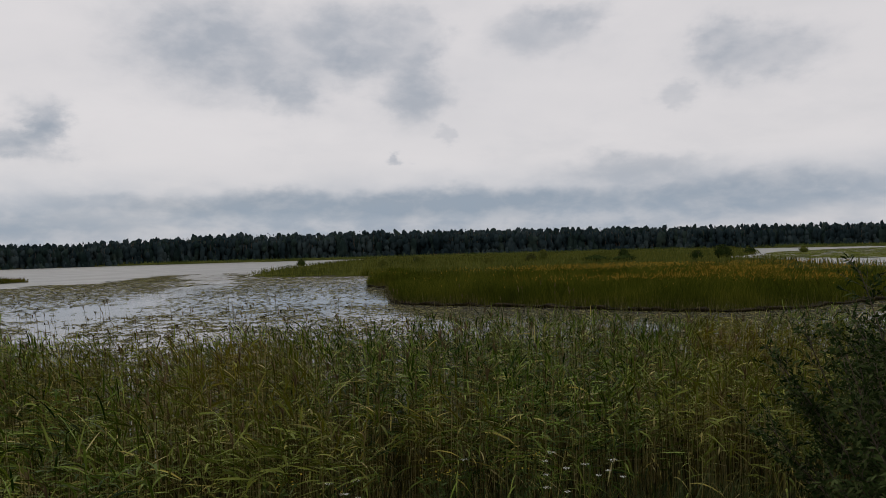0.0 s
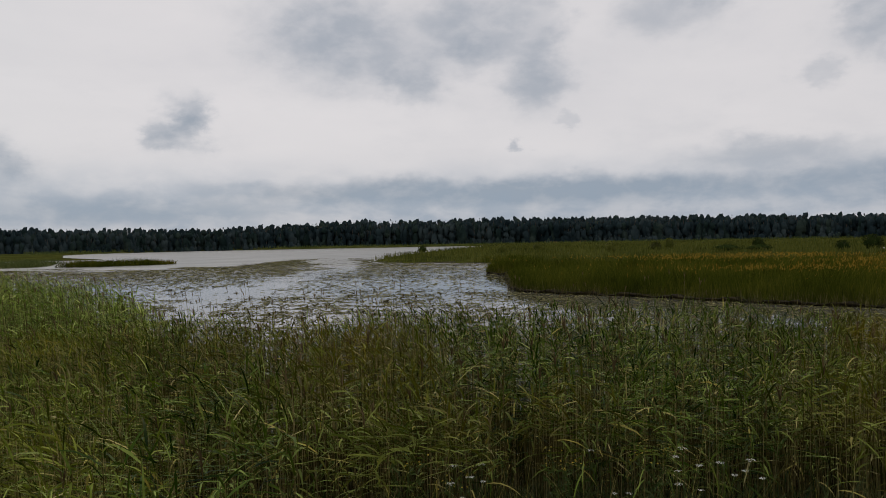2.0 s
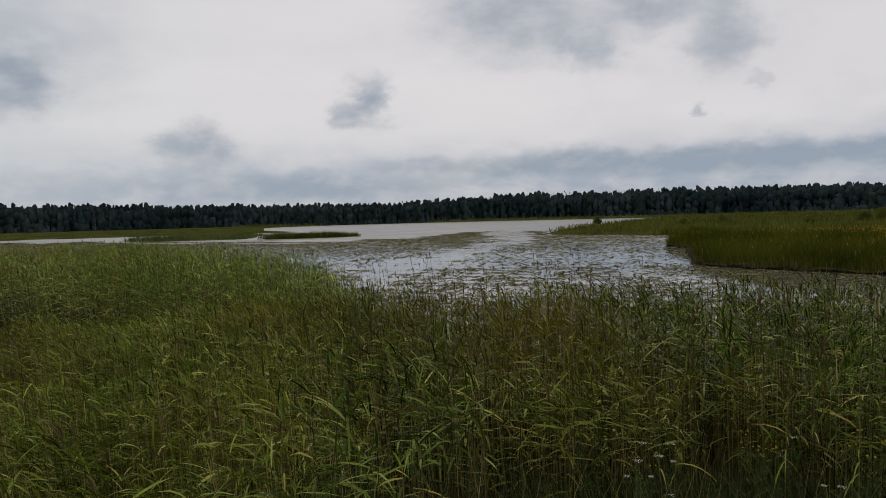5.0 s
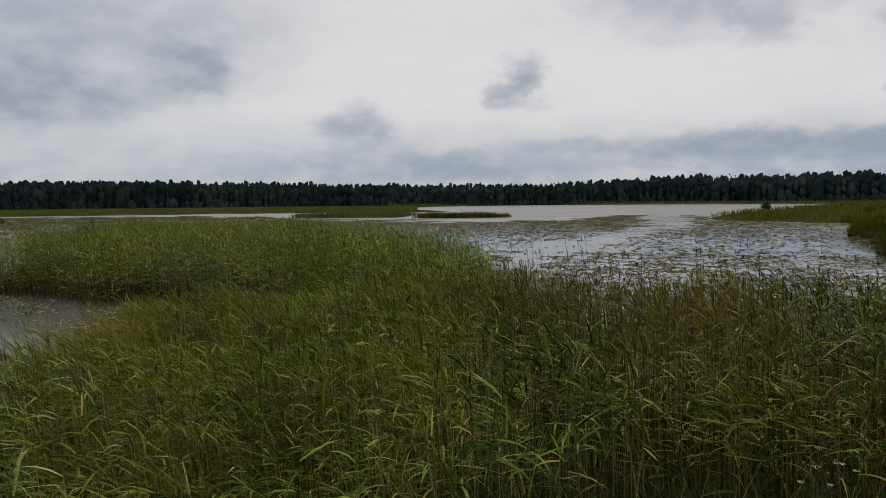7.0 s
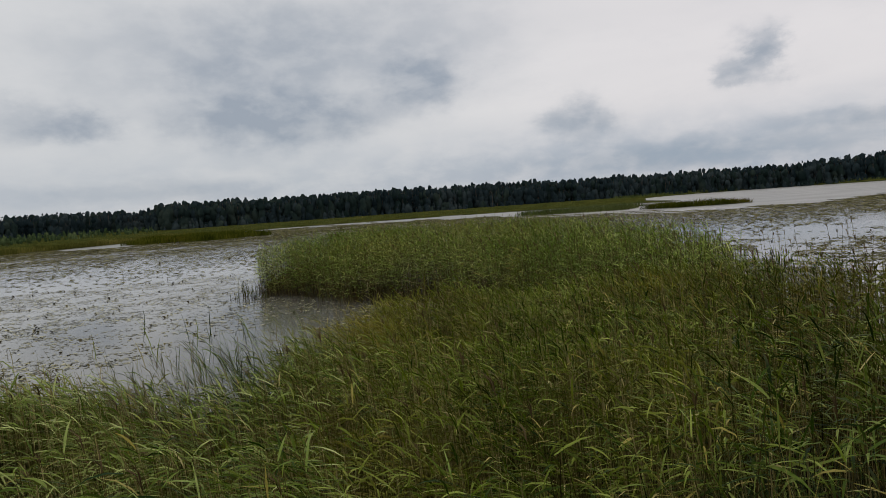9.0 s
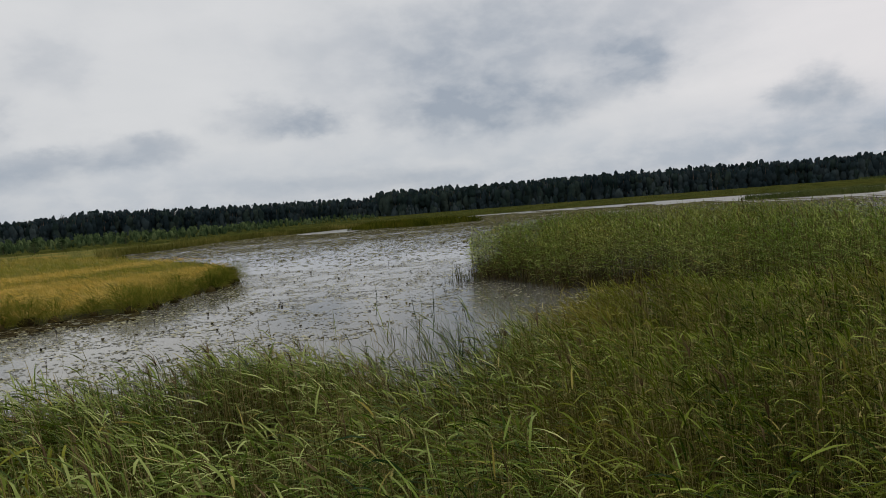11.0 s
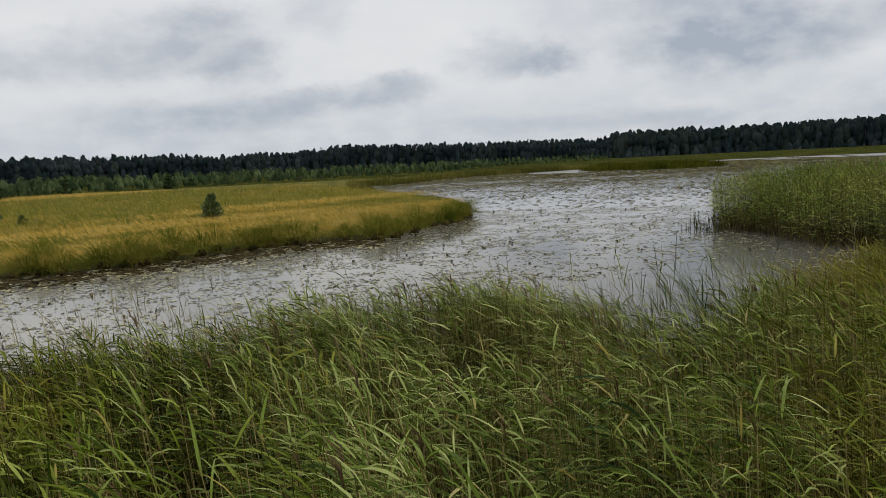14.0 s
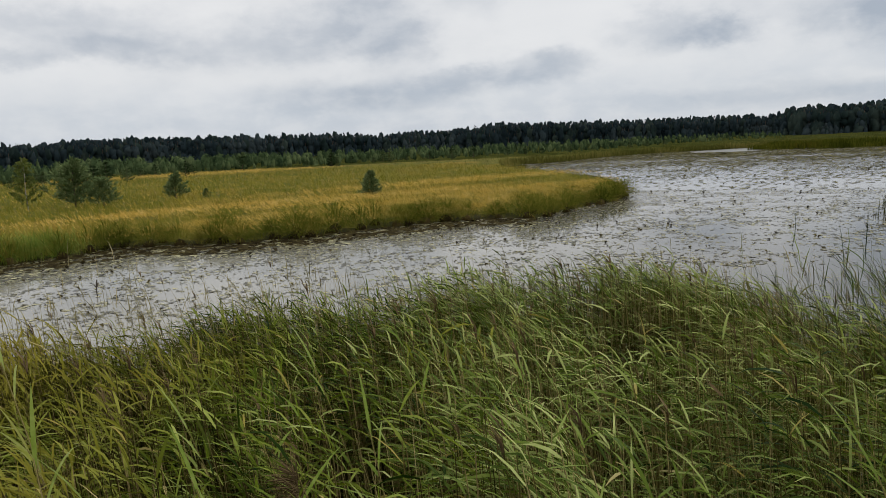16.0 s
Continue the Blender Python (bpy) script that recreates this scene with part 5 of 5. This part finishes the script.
def young_pine(tall, wide, seed, label, group="", sprays=7, levels=8, needles=None):
    """A young pine: trunk and whorls of branches set with needle sprays, uneven in outline."""
    r = np.random.default_rng(seed)
    top = thing("young_pine", label, "pine tree", group=group)
    V, F = stick([(0, 0, -0.1), (0.01 * tall, 0, tall * 0.5), (0, 0.008 * tall, tall * 0.96)], 0.024 * tall, 0.006 * tall)
    part("trunk", V, F, M_BARK, top)
    for i in range(levels):
        h = tall * (0.08 + 0.86 * i / (levels - 1))
        reach = wide * (1.0 - 0.82 * (i / (levels - 1)) ** 1.2) * r.uniform(0.8, 1.15)
        pieces = []
        places, ways = [], []
        for j in range(7 if i < levels - 1 else 3):
            a = j * 6.283 / 7 + r.uniform(-0.4, 0.4)
            L = reach * r.uniform(0.65, 1.15)
            rise = L * r.uniform(0.25, 0.6)
            end = np.array([np.cos(a) * L, np.sin(a) * L, h + rise])
            V, F = stick([(0, 0, h), end * np.array([0.55, 0.55, 1]) - np.array([0, 0, rise * 0.6]), end], 0.008 * tall, 0.003 * tall, 3)
            pieces.append((V, F))
            for q in (0.25, 0.45, 0.62, 0.8, 0.95, 1.05):
                places.append(np.array([0, 0, h]) * (1 - q) + end * q + r.normal(0, 0.05 * wide, 3))
                ways.append(np.array([np.cos(a), np.sin(a), 0.5]))
        wood = join(*pieces)
        whorl = part("branch_whorl", *wood, M_BARK, top)
        V, F = tufts(np.array(places), np.array(ways), 0.13 * tall, sprays, 0.024 * tall * (11 / sprays) ** 0.5, seed * 31 + i)
        part("needles", V, F, needles or M_YOUNG, whorl, "dense green pine needles")
    return top


def make_pines():
    for az, d, tall, wide, turn, seed, label in (
            (109.5, 48, 1.75, 0.74, 20, 1, "small green pine standing alone in the sedge"),
            (124.4, 61, 2.05, 1.0, 70, 2, "bushy young pine in the open sedge meadow"),
            (122.2, 60, 0.75, 0.35, 10, 3, "very small pine beside a bushier one"),
            (131.2, 59, 3.4, 1.65, 40, 4, "broad dark young pine beside a birch"),
            (129.4, 57, 2.1, 1.35, 200, 5, "low spreading pine leaning on a taller one"),
            (137.5, 66, 2.9, 1.1, 120, 6, "dark young pine at the meadow's edge")):
        pine = young_pine(tall, wide, seed, label, needles=M_PINE)
        pine.matrix_basis = at(az, d, 0.0, turn)
    # the front row of the young plantation
    r = np.random.default_rng(130)
    kinds = [young_pine(2.6, 1.0, 7, "young green pine at the front of the plantation", "young pines before the forest", 4, 5),
             young_pine(3.2, 1.05, 8, "taller young green pine of the plantation", "young pines before the forest", 4, 5),
             young_pine(1.9, 0.85, 9, "short bushy young pine of the plantation", "young pines before the forest", 4, 5)]
    for i in range(36):
        az = r.uniform(83, 144)
        near = float(np.interp(az, [79, 85, 90, 103, 121, 131, 146], [380, 300, 215, 195, 165, 140, 125]))
        m = at(az, near - r.uniform(2, 32), 0.0, r.uniform(0, 360), r.uniform(0.7, 1.25))
        if i < 3:
            kinds[i].matrix_basis = m
        else:
            copy_thing(kinds[i % 3], m)


make_pines()


def make_birch():
    r = np.random.default_rng(140)
    tall = 3.8
    top = thing("birch", "slender young birch with light green leaves in the meadow", "birch tree")
    V, F = stick([(0, 0, -0.1), (0.05, 0.02, 1.4), (-0.03, 0.05, 2.8), (0.02, 0, tall)], 0.045, 0.008)
    part("trunk", V, F, M_PALE_BARK, top, "pale birch trunk")
    places, ways = [], []
    for i in range(34):
        h = tall * (0.12 + 0.83 * i / 33)
        a = i * 2.4 + r.uniform(-0.4, 0.4)
        L = 1.0 * (1 - 0.75 * (h / tall) ** 1.3) * r.uniform(0.6, 1.2)
        end = np.array([np.cos(a) * L, np.sin(a) * L, h + L * 0.6])
        V, F = stick([(0, 0, h), (end + np.array([0, 0, h])) / 2 + np.array([0, 0, 0.05]), end], 0.012, 0.004, 3)
        part("branch", V, F, M_BARK, top)
        for q in np.linspace(0.25, 1.05, 9):
            places.append(np.array([0, 0, h]) * (1 - q) + end * q + r.normal(0, 0.06, 3))
            ways.append(np.array([np.cos(a), np.sin(a), -0.2]))
    V, F = tufts(np.array(places), np.array(ways), 0.17, 13, 0.06, 141, -0.1)
    part("leaves", V, F, M_BIRCH, top, "small yellow-green birch leaves")
    top.matrix_basis = at(134.2, 59)


make_birch()


def make_willow():
    """The willow bush on the bank: rising branches, thin twigs, narrow leaves set along each twig."""
    r = np.random.default_rng(150)
    top = thing("willow_bush", "dense dark green willow bush on the bank", "bush")
    roots, ways, twig_lines = [], [], []
    for i in range(64):
        a, lean = i * 2.4 + r.uniform(-0.3, 0.3), r.uniform(0.05, 0.85) if i % 4 else r.uniform(0.85, 1.15)
        L = r.uniform(1.5, 2.15) * np.interp(lean, [0, 1.0], [1.0, 0.8])
        pts = [np.array([np.cos(a), np.sin(a), 0]) * 0.10]
        way = np.array([np.cos(a) * np.sin(lean), np.sin(a) * np.sin(lean), np.cos(lean)])
        for k in range(5):
            way = way + np.array([0, 0, 0.08]) + r.normal(0, 0.07, 3)
            way /= np.linalg.norm(way)
            pts.append(pts[-1] + way * L / 5)
        V, F = stick(pts, 0.013, 0.003, 4)
        part("branch", V, F, M_BARK, top)
        pts = np.array(pts)
        for q in range(66):
            f = r.uniform(0.4, 4.99)
            j = int(f)
            base = pts[j] + (pts[j + 1] - pts[j]) * (f - j)
            out = r.normal(0, 1, 3) * np.array([1, 1, 0.5]) + way * 0.7 + np.array([0, 0, 0.35])
            out /= np.linalg.norm(out)
            reach = r.uniform(0.08, 0.25)
            twig_lines.append(np.stack([base, base + out * reach]))
            for u in np.linspace(0.2, 1.0, 9):
                roots.append(base + out * reach * u)
                side = r.normal(0, 1, 3)
                ways.append(out * 0.75 + side / np.linalg.norm(side) * 0.8)
    lines = np.array(twig_lines)
    V, F = tubes(lines, np.tile([0.0022, 0.0012], (len(lines), 1)), 3)
    part("inner_brush", V, F, M_BARK, top)
    root, way = np.array(roots), np.array(ways)
    way /= np.linalg.norm(way, axis=1, keepdims=True)
    n = len(root)
    L = r.uniform(0.032, 0.058, n)[:, None]
    side = np.cross(way, r.normal(0, 1, (n, 3)))
    side /= np.linalg.norm(side, axis=1, keepdims=True)
    V, F = ribbons(np.stack([root, root + way * L * 0.5, root + way * L - np.array([0, 0, 0.15]) * L], 1), side, np.outer(r.uniform(0.012, 0.020, n), [0.25, 1.0, 0.15]))
    part("leaves", V, F, M_WILLOW, top, "narrow dark willow leaves")
    top.matrix_basis = at(-36.5, 5.2, -0.02)


make_willow()


def make_marsh_bushes():
    for x, y, tall, wide, seed in ((70.5, 176, 3.4, 4.2, 1), (76, 186, 2.8, 2.6, 2), (11, 169, 2.7, 3.0, 3), (37, 167, 1.7, 7.5, 4), (44, 168, 1.6, 6.5, 5),
                                   (32, 222, 3.2, 3.0, 6), (-47.5, 232, 2.4, 3.2, 7), (-17, 195, 2.4, 3.5, 8), (57, 156, 2.2, 3.0, 9),
                                   (-8, 230, 2.6, 5.0, 10), (112, 254, 2.2, 5.0, 11), (136, 262, 2.2, 4.0, 12), (24, 190, 2.3, 3.6, 13), (52, 200, 3.0, 3.4, 14)):
        top = thing("marsh_bush", "rounded green willow bush in the marsh", "bush", group="bushes in the marsh")
        ground = float(land_height(np.array([[x, y]]))[0])
        top.location = (x, y, max(ground, 0))
        r = np.random.default_rng(160 + seed)
        stems = [stick([(0, 0, -0.1), (np.cos(a) * wide * 0.2, np.sin(a) * wide * 0.2, tall * 0.5), (np.cos(a) * wide * 0.32, np.sin(a) * wide * 0.32, tall * 0.85)], 0.05, 0.01, 4)
                 for a in r.uniform(0, 6.28, 7)]
        part("stems", *join(*stems), M_BARK, top)
        V, F = crowns(np.zeros((1, 2)), np.full(1, -0.18 * tall), np.array([tall * 1.18]), np.array([wide * 0.5]), np.array([2]), 420, 170 + seed, 0.055)
        body = spindles(np.zeros((1, 2)), np.zeros(1), np.array([tall * 0.92]), np.array([wide * 0.5]), np.array([2]), 180 + seed, 0.85)
        part("leaves", *join((V, F), body), M_BUSH if seed in (4, 5, 9, 1, 2, 7, 14, 11) else M_FARMARSH, top)


make_marsh_bushes()


def make_bare_trunk():
    top = thing("bare_trunk", "pale bare tree trunk before the dark forest", "dead tree")
    V, F = stick([(0, 0, -0.3), (0.1, 0.05, 6), (-0.1, 0.1, 12.5)], 0.15, 0.06)
    part("trunk", V, F, M_DEAD, top)
    for h, a, L in ((6, 0.5, 1.4), (8, 2.4, 1.2), (9.5, 4.4, 1.0)):
        V, F = stick([(0, 0, h), (np.cos(a) * L, np.sin(a) * L, h + 0.8)], 0.045, 0.015, 4)
        part("branch", V, F, M_PALE_BARK, top)
    top.matrix_basis = at(50.65, 466)


make_bare_trunk()


# ---- the bank's grass and flowers ----
def make_bank_grass():
    r = np.random.default_rng(180)
    n = 8500
    az = r.uniform(-48, 46, n)
    inner = np.interp(az, IN_AZ, BED_IN)
    d = 1.6 + (inner + 0.9 - 1.6) * np.sqrt(r.random(n))
    P = polar(az, d)
    top = thing("bank_grass", "dark green bank grass with dry stalks", "grass", kind="stuff")
    tall = r.uniform(0.35, 0.75, n) * (0.7 + 0.6 * soft_noise(P, 1.2, 18))
    V, F = blades(P, land_height(P) - 0.02, tall, r.uniform(0.004, 0.009, n), 0.3, 1.0, 1.0, 181, 0.5, 3)
    build("blades", V, F, M_BANKGRASS, top, "", "stuff")
    pick = r.random(n) < 0.05
    V, F = blades(P[pick], land_height(P[pick]), tall[pick] * 1.5, np.full(pick.sum(), 0.004), 0.2, 0.8, 0.5, 182, 0.8, 3)
    build("dry_stalks", V, F, M_REED_DRY, top, "thin straw-coloured stalks", "stuff")


make_bank_grass()


def disc_of(C, radius, normal, sides=6):
    n = np.array(normal, float)
    n /= np.linalg.norm(n)
    a = np.cross(n, [0.3, 1, 0.1])
    a /= np.linalg.norm(a)
    b = np.cross(n, a)
    return [np.array(C) + radius * (math.cos(t) * a + math.sin(t) * b) for t in np.arange(sides) * 6.283 / sides]


def wild_carrot(seed, tall, heads):
    """An umbel flower: stem, divided leaves, and flat white heads of many florets on thin rays."""
    r = np.random.default_rng(seed)
    top = thing("umbel_flower", "white flat-topped umbel flower on a thin stem in bank grass", "flower", group="white umbel flowers on the bank")
    lean = r.normal(0, 0.06, 2)
    mid = np.array([lean[0] * tall * 0.5, lean[1] * tall * 0.5, tall * 0.6])
    V, F = stick([(0, 0, -0.05), mid * 0.5, mid], 0.004, 0.003, 5)
    part("stem", V, F, M_HERB, top)
    for h in range(heads):
        a = h * 2.2 + r.uniform(0, 1)
        spread = 0.0 if h == 0 else r.uniform(0.08, 0.16)
        crown = np.array([lean[0] * tall + math.cos(a) * spread, lean[1] * tall + math.sin(a) * spread, tall * (1.0 if h == 0 else r.uniform(0.84, 0.97))])
        V, F = stick([mid, (mid + crown) / 2 + np.array([math.cos(a), math.sin(a), 0]) * spread * 0.25, crown - np.array([0, 0, 0.03])], 0.0026, 0.0018, 4)
        branch = part("flower_stalk", V, F, M_HERB, top)
        size = 0.027 if h == 0 else r.uniform(0.014, 0.023)
        rays, verts, faces = [], [], []
        for k in range(22):
            rr, t = size * math.sqrt((k + 0.5) / 22), k * 2.4 + r.normal(0, 0.3)
            c = crown + np.array([math.cos(t) * rr, math.sin(t) * rr, 0.006 - rr * rr * 9 + r.normal(0, 0.0015)])
            if k % 3 == 0:
                rays.append(stick([crown - np.array([0, 0, 0.03]), c], 0.001, 0.0008, 3))
            faces.append(range(len(verts), len(verts) + 6))
            verts += disc_of(c, 0.0036, (math.cos(t) * 0.3, math.sin(t) * 0.3, 1))
        part("umbel_frame", *join(*rays), M_HERB, branch)
        part("florets", np.array(verts), np.array([list(f) for f in faces]), M_PETAL, branch, "tiny white florets")
    for k in range(3):
        a = r.uniform(0, 6.28)
        V, F = blades(np.zeros((7, 2)), np.full(7, tall * 0.15 * (k + 1)), r.uniform(0.06, 0.12, 7), np.full(7, 0.009), 0.9, 1.0, 0.7, seed * 7 + k, 0.1, 2)
        part("leaf", V, F, M_HERB, top)
    return top


def make_flowers():
    r = np.random.default_rng(190)
    kinds = [wild_carrot(1, 0.62, 2), wild_carrot(2, 0.58, 3), wild_carrot(3, 0.66, 1)]
    spots = [(9.7, 5.0, 1.80), (7.8, 5.0, 1.80), (-7.0, 5.1, 1.80), (-7.7, 4.6, 1.80), (-8.6, 5.2, 1.80), (-1.3, 5.6, 1.80), (-10.9, 5.1, 1.80),
             (-13, 5.1, 1.80), (6.9, 4.2, 1.78), (-4, 4.5, 1.74), (10.5, 4.6, 1.72)]
    for i, (az, d, z) in enumerate(spots):
        ground = on_ground(az, d)[2]
        size = (z - ground) / (0.62, 0.58, 0.66)[i % 3]
        m = at(az, d, 0, r.uniform(0, 360), size)
        if i < 3:
            kinds[i].matrix_basis = m
        else:
            copy_thing(kinds[i % 3], m)


make_flowers()


def make_yellow_herbs():
    base = None
    for i, (az, d, turn) in enumerate(((0.0, 5.6, 0), (9.7, 5.0, 80), (1.2, 5.4, 190), (-6.2, 5.6, 40), (14, 5.1, 300))):
        if base is None:
            r = np.random.default_rng(200)
            base = thing("yellow_herb", "yellow-flowered herb with leafy stems in bank grass", "flower", group="yellow herbs on the bank")
            tips = []
            for k in range(5):
                a = k * 1.3
                tip = np.array([math.cos(a) * 0.11, math.sin(a) * 0.11, r.uniform(0.48, 0.66)])
                V, F = stick([(0, 0, -0.04), tip * np.array([0.4, 0.4, 0.6]), tip], 0.003, 0.0018, 4)
                part("stem", V, F, M_HERB, base)
                for q in (0.3, 0.45, 0.6, 0.75, 0.9):
                    tips.append(tip * q)
                verts, faces = [], []
                for q in range(5):
                    c = tip + r.normal(0, 0.022, 3)
                    faces.append(list(range(len(verts), len(verts) + 5)))
                    verts += disc_of(c, 0.007, r.normal(0, 0.4, 3) + np.array([0, 0, 1]), 5)
                part("blossoms", np.array(verts), np.array(faces), M_YELLOW, base, "small yellow blossoms")
            V, F = tufts(np.array(tips), np.tile([0.5, 0.5, 0.2], (len(tips), 1)), 0.05, 5, 0.014, 201, 0.2)
            part("leaves", V, F, M_HERB, base)
            base.matrix_basis = at(az, d, 0, turn)
        else:
            copy_thing(base, at(az, d, 0, turn, 0.9 + 0.08 * i))


make_yellow_herbs()


# ---- single reeds in the foreground ----
def single_reed(seed, tall, plume):
    """One reed: stem, each long leaf, and a plume on some."""
    r = np.random.default_rng(seed)
    top = thing("common_reed", "single green common reed with long wind-blown leaves", "reed", group="single reeds in the foreground")
    bend = r.uniform(0.1, 0.24)
    pts = [np.array([WIND[0] * bend * tall * q ** 1.8, WIND[1] * bend * tall * q ** 1.8, tall * q]) for q in np.linspace(0, 1, 7)]
    pts[0][2] = -0.05
    V, F = stick(pts, 0.0042, 0.0018, 5)
    part("stem", V, F, M_REED_STEM, top, "", True)
    pts = np.array(pts)
    for k in range(10):
        h = 0.34 + 0.64 * k / 9
        f = min(h * 6, 5.99)
        root = pts[int(f)] + (pts[int(f) + 1] - pts[int(f)]) * (f - int(f))
        turn = r.normal(0, 0.6)
        c, sn = math.cos(turn), math.sin(turn)
        out = np.array([WIND[0] * c - WIND[1] * sn, WIND[0] * sn + WIND[1] * c, 0])
        L = r.uniform(0.22, 0.46) * np.interp(h, [0.3, 0.6, 1], [0.9, 1.1, 0.75])
        a, drop = np.interp(h, [0.3, 0.75, 1.0], [1.25, 1.15, 0.85]) + r.normal(0, 0.2), r.uniform(0.2, 1.2)
        K = [root]
        for j in range(5):
            ang = a + drop * j / 5
            K.append(K[-1] + (out * math.sin(ang) + np.array([0, 0, math.cos(ang)])) * L / 5)
        tw = r.normal(0, 0.45)
        side = np.array([-out[1] * math.cos(tw), out[0] * math.cos(tw), math.sin(tw)])
        V, F = ribbons(np.array(K)[None], side[None], r.uniform(0.008, 0.014) * np.array([[0.5, 0.95, 1.0, 0.85, 0.5, 0.04]]))
        dry = k < 2 and r.random() < 0.5
        part("leaf", V, F, M_REED_DRY if dry else M_REED_LEAF, top, "yellowed reed leaf" if dry else "", True)
    if plume:
        C = np.repeat(pts[-1][None], 14, 0) - np.outer(np.linspace(0, 0.10, 14), [0, 0, 1])
        V, F = tufts(C, np.tile([WIND[0], WIND[1], 0.4], (14, 1)), 0.11, 9, 0.0032, seed, 0.0)
        part("plume", V, F, M_PLUME, top, "feathery brown reed plume")
    return top


def make_single_reeds():
    r = np.random.default_rng(210)
    kinds = [single_reed(220 + i, 1.5, i == 4) for i in range(6)]
    for i in range(96):
        if i < 60:
            az, d = r.uniform(46, 140), r.uniform(2.3, 4.4)
            top_z = r.uniform(1.75, 2.15)
        else:
            az, d = r.uniform(-24, 46), 0
            d = float(np.interp(az, IN_AZ, BED_IN)) + r.uniform(-0.5, 0.9)
            top_z = r.uniform(1.9, 2.3)
        ground = on_ground(az, d)[2]
        m = at(az, d, 0, r.normal(0, 25), (top_z - ground) / 1.5)
        if i < 6:
            kinds[i].matrix_basis = m
        else:
            copy_thing(kinds[3 if i % 6 == 4 else i % 6], m)


make_single_reeds()


# ---- on the water ----
def make_water_tufts():
    for az, d, tall, n, seed in ((71.5, 32.6, 0.95, 34, 1), (70.9, 31.5, 0.75, 26, 2), (70.2, 30.8, 0.6, 20, 3), (72.2, 31.8, 0.4, 14, 4)):
        r = np.random.default_rng(230 + seed)
        top = thing("sedge_tuft", "thin dark sedge tuft standing in the water", "grass", group="tufts in the water")
        top.location = on_ground(az, d)
        V, F = blades(r.normal(0, 0.13, (n, 2)), np.full(n, -0.05), r.uniform(0.5, 1.0, n) * tall, np.full(n, 0.022), 0.10, 1.0, 0.3, seed + 240, 0.5, 3)
        build("blades", V, F, M_MARSH, top, "", "stuff")
        V, F = blades(r.normal(0, 0.16, (12, 2)), np.full(12, -0.02), r.uniform(0.1, 0.2, 12), np.full(12, 0.05), 0.6, 1.0, 1.0, seed + 250, 0.2, 2)
        part("dead_base", V, F, M_DEAD, top, "dark dead base of the tuft")


make_water_tufts()


def make_stalks():
    base = thing("dead_stalk", "short dark dead stalk rising from the water", "plant stalk", group="dead stalks in the water")
    V, F = stick([(0, 0, -0.1), (0.02, 0.01, 0.16), (-0.02, 0.04, 0.36)], 0.016, 0.008, 5)
    part("stem", V, F, M_DEAD, base)
    V, F = blades(np.zeros((3, 2)), np.array([0.2, 0.25, 0.3]), np.array([0.18, 0.2, 0.16]), np.array([0.05, 0.06, 0.045]), 0.7, 1.0, 1.0, 260, 0.2, 3)
    part("dead_leaves", V, F, M_DEAD, base)
    spots = [(95.5, 27, 0.8), (102, 27.5, 1.0), (102.9, 21.4, 0.7), (114.5, 18.3, 0.9), (130.7, 20.4, 1.3), (110.3, 22.5, 0.9), (121, 22.4, 0.6), (88, 24, 0.6),
             (93, 41, 0.9), (80, 52, 1.0), (86, 60, 1.1), (77, 45, 0.8)]
    for i, (az, d, size) in enumerate(spots):
        m = at(az, d, 0, i * 77, size)
        if i == 0:
            base.matrix_basis = m
        else:
            copy_thing(base, m)


make_stalks()


def make_water_lilies():
    r = np.random.default_rng(270)
    base = thing("water_lily", "white water-lily blossom floating among the pads", "flower", group="white water lilies")
    verts, faces = [], []
    for ring, (count, lift, reach) in enumerate(((8, 0.25, 0.06), (7, 0.65, 0.05), (5, 1.05, 0.04))):
        for k in range(count):
            a = k * 6.283 / count + ring * 0.4
            out = np.array([math.cos(a) * math.cos(lift), math.sin(a) * math.cos(lift), math.sin(lift)])
            side = np.array([-math.sin(a), math.cos(a), 0]) * 0.013
            mid = out * reach * 0.55
            faces.append(list(range(len(verts), len(verts) + 4)))
            verts += [np.array([0, 0, 0.012]), mid + side + np.array([0, 0, 0.012]), out * reach + np.array([0, 0, 0.014]), mid - side + np.array([0, 0, 0.012])]
    part("petals", np.array(verts), np.array(faces), M_PETAL, base)
    V, F = stick([(0, 0, 0.01), (0, 0, 0.035)], 0.012, 0.009, 6)
    part("stamens", V, F, M_YELLOW, base, "yellow centre of the blossom")
    made = 0
    while made < 34:
        az, d = r.uniform(70, 136), r.uniform(11, 30)
        P = polar(np.array([az]), np.array([d]))
        if max(float(shore_distance(P, land)[0]) for land in LANDS) > -0.4 or d < np.interp(az, BED_AZ, BED_OUT) + 1:
            continue
        m = Matrix.Translation((P[0, 0], P[0, 1], 0.0)) @ pose(0, 0, 0, 0, 0, r.uniform(0, 360)) @ Matrix.Scale(r.uniform(0.8, 1.3), 4)
        if made == 0:
            base.matrix_basis = m
        else:
            copy_thing(base, m)
        made += 1


make_water_lilies()
